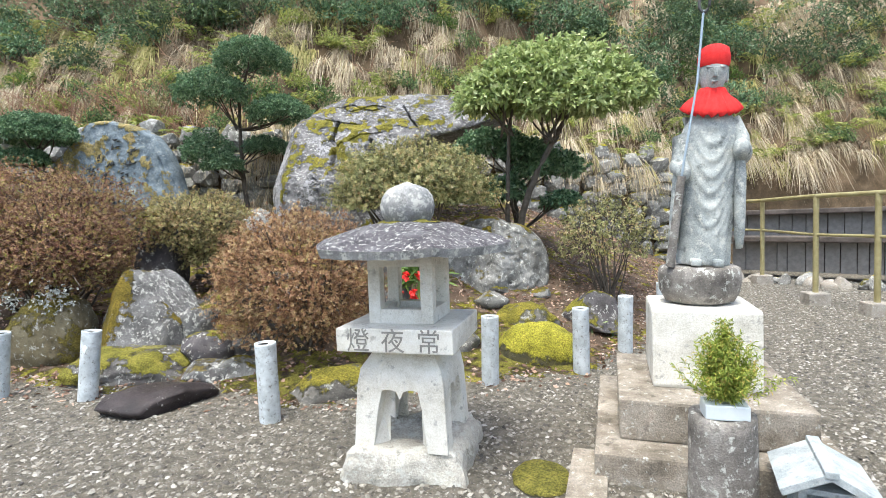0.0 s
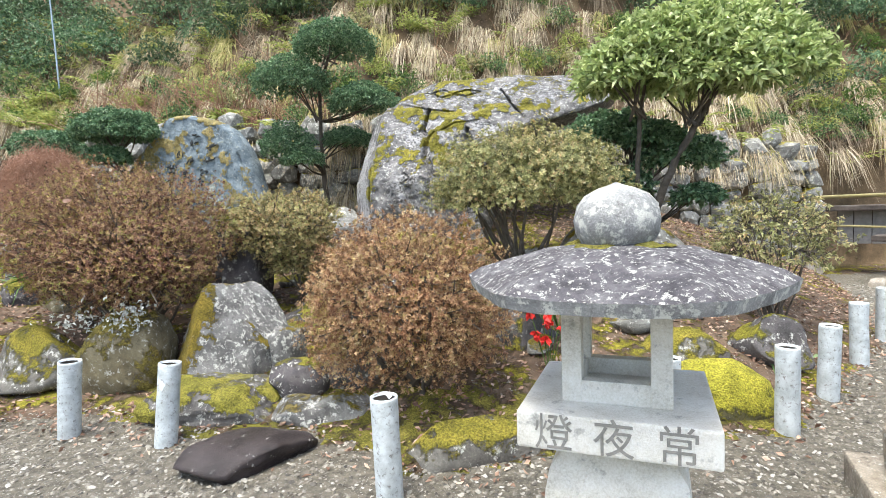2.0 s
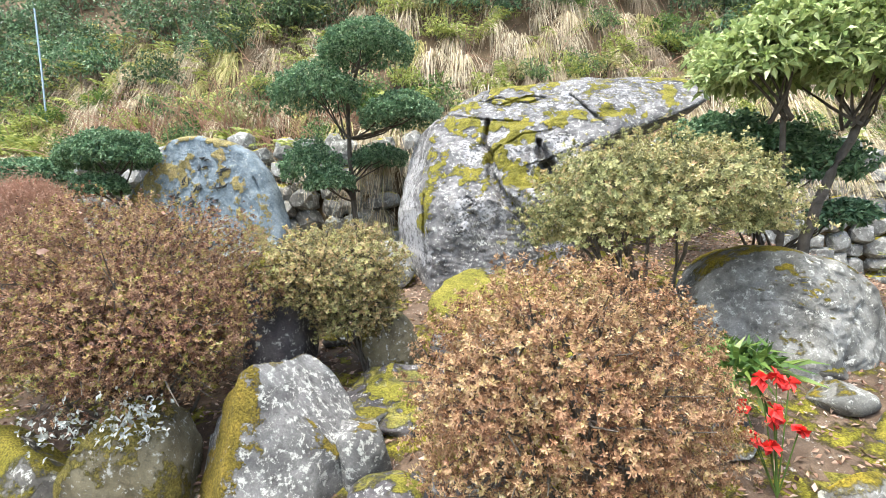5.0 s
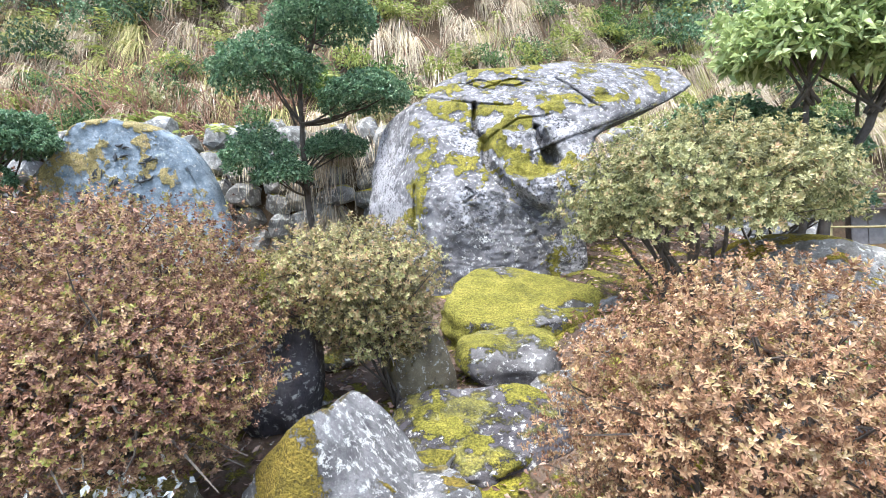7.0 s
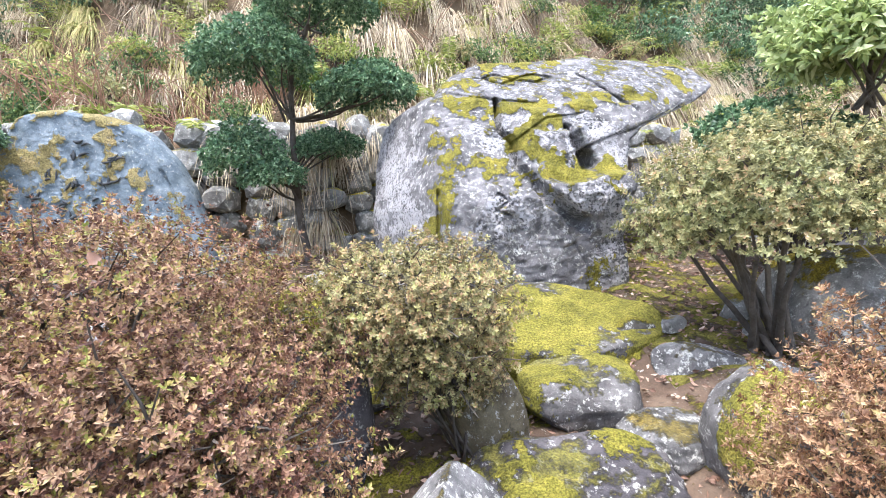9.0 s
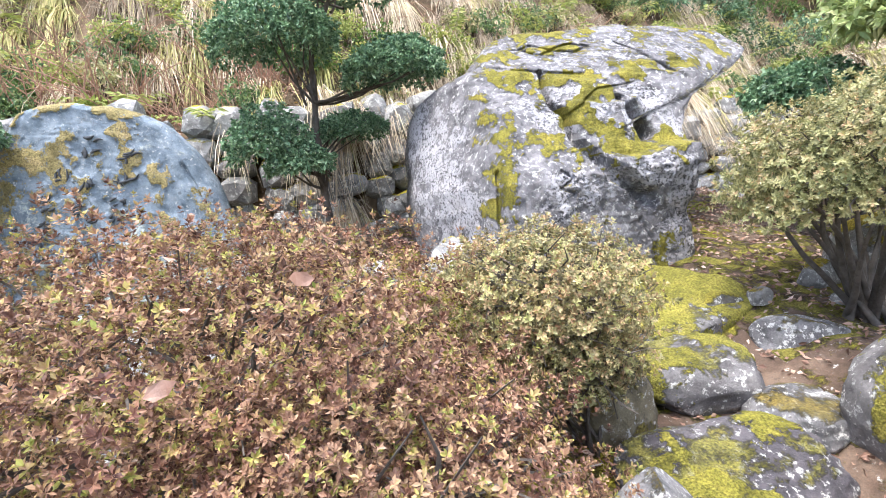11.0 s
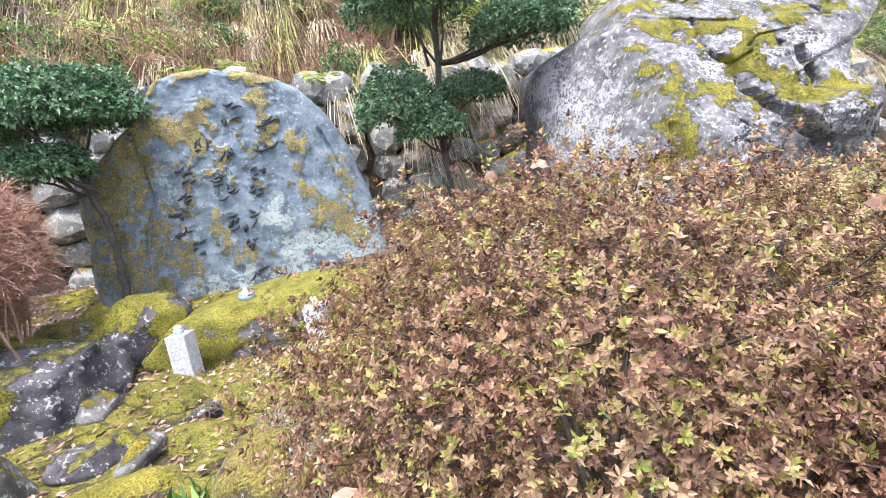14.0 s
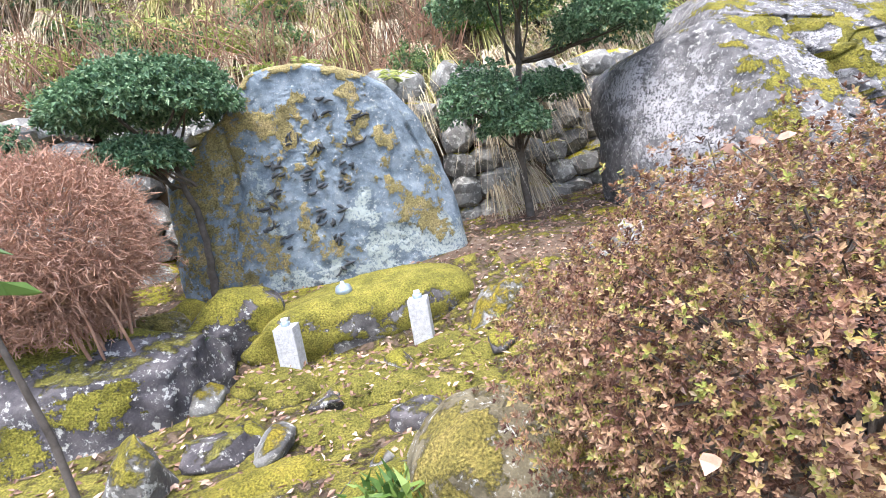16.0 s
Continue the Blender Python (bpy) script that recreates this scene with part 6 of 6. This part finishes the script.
def fern_arrays(x, y, rng, fronds=9, length=0.55):
    out_b, out_a = [], []
    z = ground_z(x, y)
    for px, py, pz in zip(x, y, z):
        for i in range(fronds):
            a = rng.uniform(0, 6.28)
            L = length * rng.uniform(0.6, 1.2)
            s = np.linspace(0.12, 1, 16)
            c = np.stack([px + math.cos(a) * L * s, py + math.sin(a) * L * s - 0.1 * s, pz + 0.5 * L * s * (1.6 - s)], 1)
            side = np.array([-math.sin(a), math.cos(a), -0.15])
            for g in (-1, 1):
                out_b.append(c)
                out_a.append(np.tile(side * g + np.array([math.cos(a), math.sin(a), 0]) * 0.35, (16, 1)))
    b, a = np.concatenate(out_b), unit(np.concatenate(out_a))
    return leaf_arrays(b, a, 0.1, 0.022, rng, 1, 0.08, 0.25, 0.05)


x, y = clumped(190, HR, 34, 2.8)
ob = put("ferns", np_mesh("ferns", *fern_arrays(x, y, HR)), L_FERN)
tagged(ob, "yellow-green fern clumps on the slope", "fern", kind="stuff")

for i in range(180):
    bx = float(HR.uniform(-13, 9.5) if i < 165 else HR.uniform(2.0, 8.5))
    high = i % 3 == 0 or i > 168
    by = float(hill_foot(np.array([bx]))[0]) + float(HR.uniform(1.75, 3.0) if high else HR.uniform(0.3, 1.8))
    by = by - (0.9 if i >= 165 and high else 0.0)
    bz = gz(bx, by)
    r = float(HR.uniform(0.45, 0.8) if high else HR.uniform(0.16, 0.36))
    bush("hillside_shrub", "wild dark green broad-leaved shrub high on the slope" if high else "small wild green shrub on the steep slope", [((bx, by - 0.1, bz + r * 0.6), (r, r * 0.8, r * 0.75)), ((bx + r * 0.7, by - 0.2, bz + r * 0.3), (r * 0.6, r * 0.5, r * 0.5))], (bx, by, bz), (0.075, 0.032) if high else (0.055, 0.024), ((L_SHADE, L_DARK)[i % 2] if high else (L_HILL, L_HILL, L_GREEN, L_FERN, L_OLIVE)[int(HR.integers(0, 5))]), 420 if high else 230, 500 + i, 4, 0.012, 3, low=-0.6, lumpy=0.3, category="shrub", group="hillside shrubs", inner=0.5)

for i in range(46):
    bx = float(HR.uniform(-19, -9) if i < 26 else HR.uniform(-9, 7))
    by = float(hill_foot(np.array([bx]))[0]) + float(HR.uniform(1.6, 4.2) if i < 26 else HR.uniform(2.6, 4.0))
    bz, r = gz(bx, by), float(HR.uniform(0.5, 0.9))
    bush("hillside_shrub", "wild dark green broad-leaved shrub high on the slope", [((bx, by - 0.1, bz + r * 0.6), (r, r * 0.8, r * 0.75)), ((bx - r * 0.7, by - 0.2, bz + r * 0.3), (r * 0.6, r * 0.5, r * 0.5))], (bx, by, bz), (0.08, 0.034), (L_SHADE, L_DARK, L_HILL, L_SHADE)[i % 4], 460, 800 + i, 4, 0.012, 3, low=-0.6, lumpy=0.3, category="shrub", group="hillside shrubs", inner=0.5)

# leaf litter on the mound and slope
x = HR.uniform(-9, 3.5, 30000)
y = HR.uniform(3.9, 11, 30000)
keep = (y - np.interp(x, EDGE_X, EDGE_Y) > -0.1 - 0.35 * HR.uniform(0, 1, len(x)) ** 3) & (y < hill_foot(x))
x, y = x[keep], y[keep]
hx, hy = hill_spots(14000, HR, -12, 9, 4)
sx_ = HR.uniform(-11, -3.8, 13000)
hx, hy = np.concatenate([hx, sx_]), np.concatenate([hy, hill_foot(sx_) + HR.uniform(0.05, 1.3, 13000)])
x, y = np.concatenate([x, hx]), np.concatenate([y, hy])
base_z = ground_z(x, y)
for _, (px, py, pz), (sx, sy, sz), _, mt, _ in ROCKS:
    if mt is M_MOSS:
        base_z = np.maximum(base_z, pz + sz * 1.02 * np.sqrt(np.clip(1 - ((x - px) / sx) ** 2 - ((y - py) / sy) ** 2, 0, 1)) - 3.0 * (((x - px) / sx) ** 2 + ((y - py) / sy) ** 2 > 0.9))
b = np.stack([x, y, base_z + 0.008], 1)
a = unit(np.stack([HR.normal(0, 1, len(x)), HR.normal(0, 1, len(x)), HR.normal(0.1, 0.15, len(x))], 1))
ob = put("leaf_litter", np_mesh("leaf_litter", *leaf_arrays(b, a, 0.046, 0.022, HR, 1, 0.1, 0.0, 0.1)), M_LITTER)
tagged(ob, "fallen brown leaves on soil and moss", "leaf litter", kind="stuff")

# ---------- small things ----------
for x, y in ((-5.97, 7.62), (-5.12, 7.66)):
    v = holder("stone_vase", (x, y, max(gz(x, y), 0.68)), "square speckled grey granite flower vase on moss", "vase", "granite vases", turn=-12)
    bm = bmesh.new()
    box(bm, (0.13, 0.13, 0.34), (0, 0, 0.16), 0.006)
    part("shaft", bm, M_VASE, v)
    bm = bmesh.new()
    lathe(bm, [(0.03, 0.33), (0.032, 0.355), (0.022, 0.36), (0.018, 0.34)], 14)
    part("collar", bm, M_STEEL, v, "small metal rim", True)
    bm = bmesh.new()
    box(bm, (0.04, 0.035, 0.025), (0.0, 0.0, 0.37), 0.008)
    part("cup", bm, M_WHITE, v, "white stopper")
cup = holder("incense_bowl", (-5.6, 7.98, 1.06), "small grey lidded bowl on the mossy base stone", "bowl")
bm = bmesh.new()
lathe(bm, [(0.01, 0.0), (0.05, 0.0), (0.06, 0.03), (0.058, 0.05), (0.05, 0.055)], 20)
part("bowl", bm, M_STEEL, cup, "", True)
bm = bmesh.new()
lathe(bm, [(0.055, 0.055), (0.05, 0.07), (0.02, 0.085), (0.012, 0.1), (0.002, 0.105)], 20)
part("lid", bm, M_STEEL, cup, "", True)


def strap_plant(name, at, label, n, length, width, material, seed, category="plant"):
    rng = np.random.default_rng(seed)
    z = gz(*at[:2]) if len(at) == 2 else at[2]
    base = rng.normal(0, 0.06, (n, 3)) * [1, 1, 0] + [0, 0, 0.0]
    aim = unit(np.stack([rng.normal(0, 0.6, n), rng.normal(0, 0.6, n), rng.uniform(0.4, 1.1, n)], 1))
    ob = put(name, np_mesh(name, *leaf_arrays(base, aim, length, width, rng, 2, 0.25, 0.35, 0.12)), material)
    ob.matrix_world = pose(at[0], at[1], z)
    return tagged(ob, label, category)


strap_plant("strap_leaf_plant", (-5.39, 5.84, 0.74), "green strap-leaved plant among mossy rocks", 90, 0.22, 0.022, L_GREEN, 1)
strap_plant("strap_leaf_plant", (-0.56, 5.35, 0.64), "green strap-leaved plant beside the russet bush", 110, 0.24, 0.028, L_GREEN, 2)
strap_plant("strap_leaf_plant", (1.05, 5.8), "dark green strap-leaved plant at the gravel edge", 60, 0.25, 0.022, L_HILL, 3)
strap_plant("strap_leaf_plant", (-6.6, 7.75, 0.95), "small green plant between the rocks", 40, 0.16, 0.02, L_GREEN, 4)
strap_plant("wild_lily", (-6.07, 10.0), "small yellow-green strap-leaved plant on the slope", 60, 0.3, 0.03, L_FERN, 6)
strap_plant("wild_lily", (-8.3, 11.0), "yellow-green strap-leaved plant on the slope", 90, 0.4, 0.03, L_FERN, 7)
strap_plant("wild_lily", (-9.3, 11.3), "yellow-green strap-leaved plant on the slope", 90, 0.4, 0.03, L_FERN, 8)
flowers = holder("artificial_flowers", (-0.56, 5.0, gz(-0.56, 5.0)), "bunch of red artificial flowers beside the bush", "flowers")
frng = np.random.default_rng(4)
for i in range(9):
    c = np.array([frng.normal(0, 0.07), frng.normal(0, 0.05), frng.uniform(0.2, 0.52)])
    V, F = leaf_arrays(np.tile(c, (14, 1)), unit(frng.normal(0, 1, (14, 3)) + [0, -0.6, 0.5]), 0.045, 0.04, frng, 1, 0.3)
    fl = put("bloom", np_mesh("bloom", V, F), M_FLOWER, flowers, "red bloom")
    V, F = tube_arrays([(0, 0, 0), tuple(c * [0.6, 0.6, 0.6]), tuple(c)], [0.003] * 3, 5)
    put("stem", np_mesh("stem", V, F), L_GREEN, flowers)

# slender sapling at the end of the garden
sap = holder("sapling", (-6.2, 5.7, gz(-6.2, 5.7)), "thin bare-stemmed sapling with a few green leaves", "sapling")
z0 = gz(-6.2, 5.7)
V, F = tube_arrays(np.array([(0, 0, -0.03), (-0.01, 0, 0.4), (-0.04, 0, 0.75), (-0.12, 0, 1.15), (-0.2, 0, 1.35)]), [0.012, 0.011, 0.01, 0.007, 0.004], 8)
put("stem", np_mesh("stem", V, F, True), M_BARK, sap)
V, F = leaf_arrays(np.array([(-0.12, 0, 1.15), (-0.16, 0, 1.25), (-0.2, 0, 1.35), (-0.18, 0.0, 1.3)]), np.tile([[0, 0, 1.0]], (4, 1)), 0.14, 0.04, np.random.default_rng(3), 4, 0.8, blunt=True)
put("leaves", np_mesh("leaves", V, F), L_GREEN, sap)["kind"] = "stuff"

for x, y, a in ((-0.62, 4.72, 30), (-0.36, 4.85, -40)):
    bm = bmesh.new()
    lathe(bm, [(0.002, 0.0), (0.03, 0.0), (0.032, 0.09), (0.036, 0.095), (0.03, 0.096), (0.028, 0.02)], 18)
    ob = part("flower_tube", bm, plain_mat("dark_blue_plastic", (0.05, 0.06, 0.11), (0.12, 0.14, 0.22), 12, 0.4), None, "", True)
    ob.matrix_world = pose(x, y, gz(x, y) + 0.03, 70, 0, a)
    tagged(ob, "dark blue plastic flower tube lying on the moss", "vase")
rock("moss_patch", (0.25, 3.15, 0.0), (0.13, 0.16, 0.03), 81, M_MOSS, "flat patch of yellow moss on the gravel", cuts=0, category="moss", group="")
bm = bmesh.new()
box(bm, (0.16, 0.5, 0.05), (0, 0, 0.01), 0.008)
slab_ob = part("paving_slab", bm, M_PED, None)
slab_ob.matrix_world = pose(0.44, 3.12, 0, 0, 0, -13)
tagged(slab_ob, "narrow stained stone slab set in the gravel", "paving")

tag_ob = part("paper_tag", (lambda b: (box(b, (0.035, 0.004, 0.05), (0, 0, 0), 0.001), b)[-1])(bmesh.new()), M_WHITE)
tag_ob.matrix_world = pose(-2.62, 4.1, 0.36, 0, 40, -20)
tagged(tag_ob, "small white tag stuck on a pipe post", "tag")

V, F = tube_arrays([(0, 0, 0), (-0.02, 0, 1.2), (-0.06, 0, 2.4)], [0.018, 0.017, 0.015], 10)
pole_ob = put("marker_pole", np_mesh("marker_pole", V, F, True), M_STEEL)
pole_ob.matrix_world = pose(-10.4, 11.0, gz(-10.4, 11.0) - 0.05)
tagged(pole_ob, "thin pale metal pole standing on the slope", "pole")

for i in range(16):
    r = random.Random(40 + i)
    s = i / 15
    x, y = 3.9 + 1.9 * s + r.uniform(-0.08, 0.08), 9.9 - 2.0 * s + r.uniform(-0.1, 0.1)
    rock("rock", (x, y, gz(x, y)), (r.uniform(0.12, 0.2), 0.12, r.uniform(0.12, 0.22)), 600 + i, r.choice([M_WALL, M_MROCK, M_CONC]), "rough edging stone below the timber terrace", turn=r.uniform(-40, 40), sub=3, group="terrace edging stones")
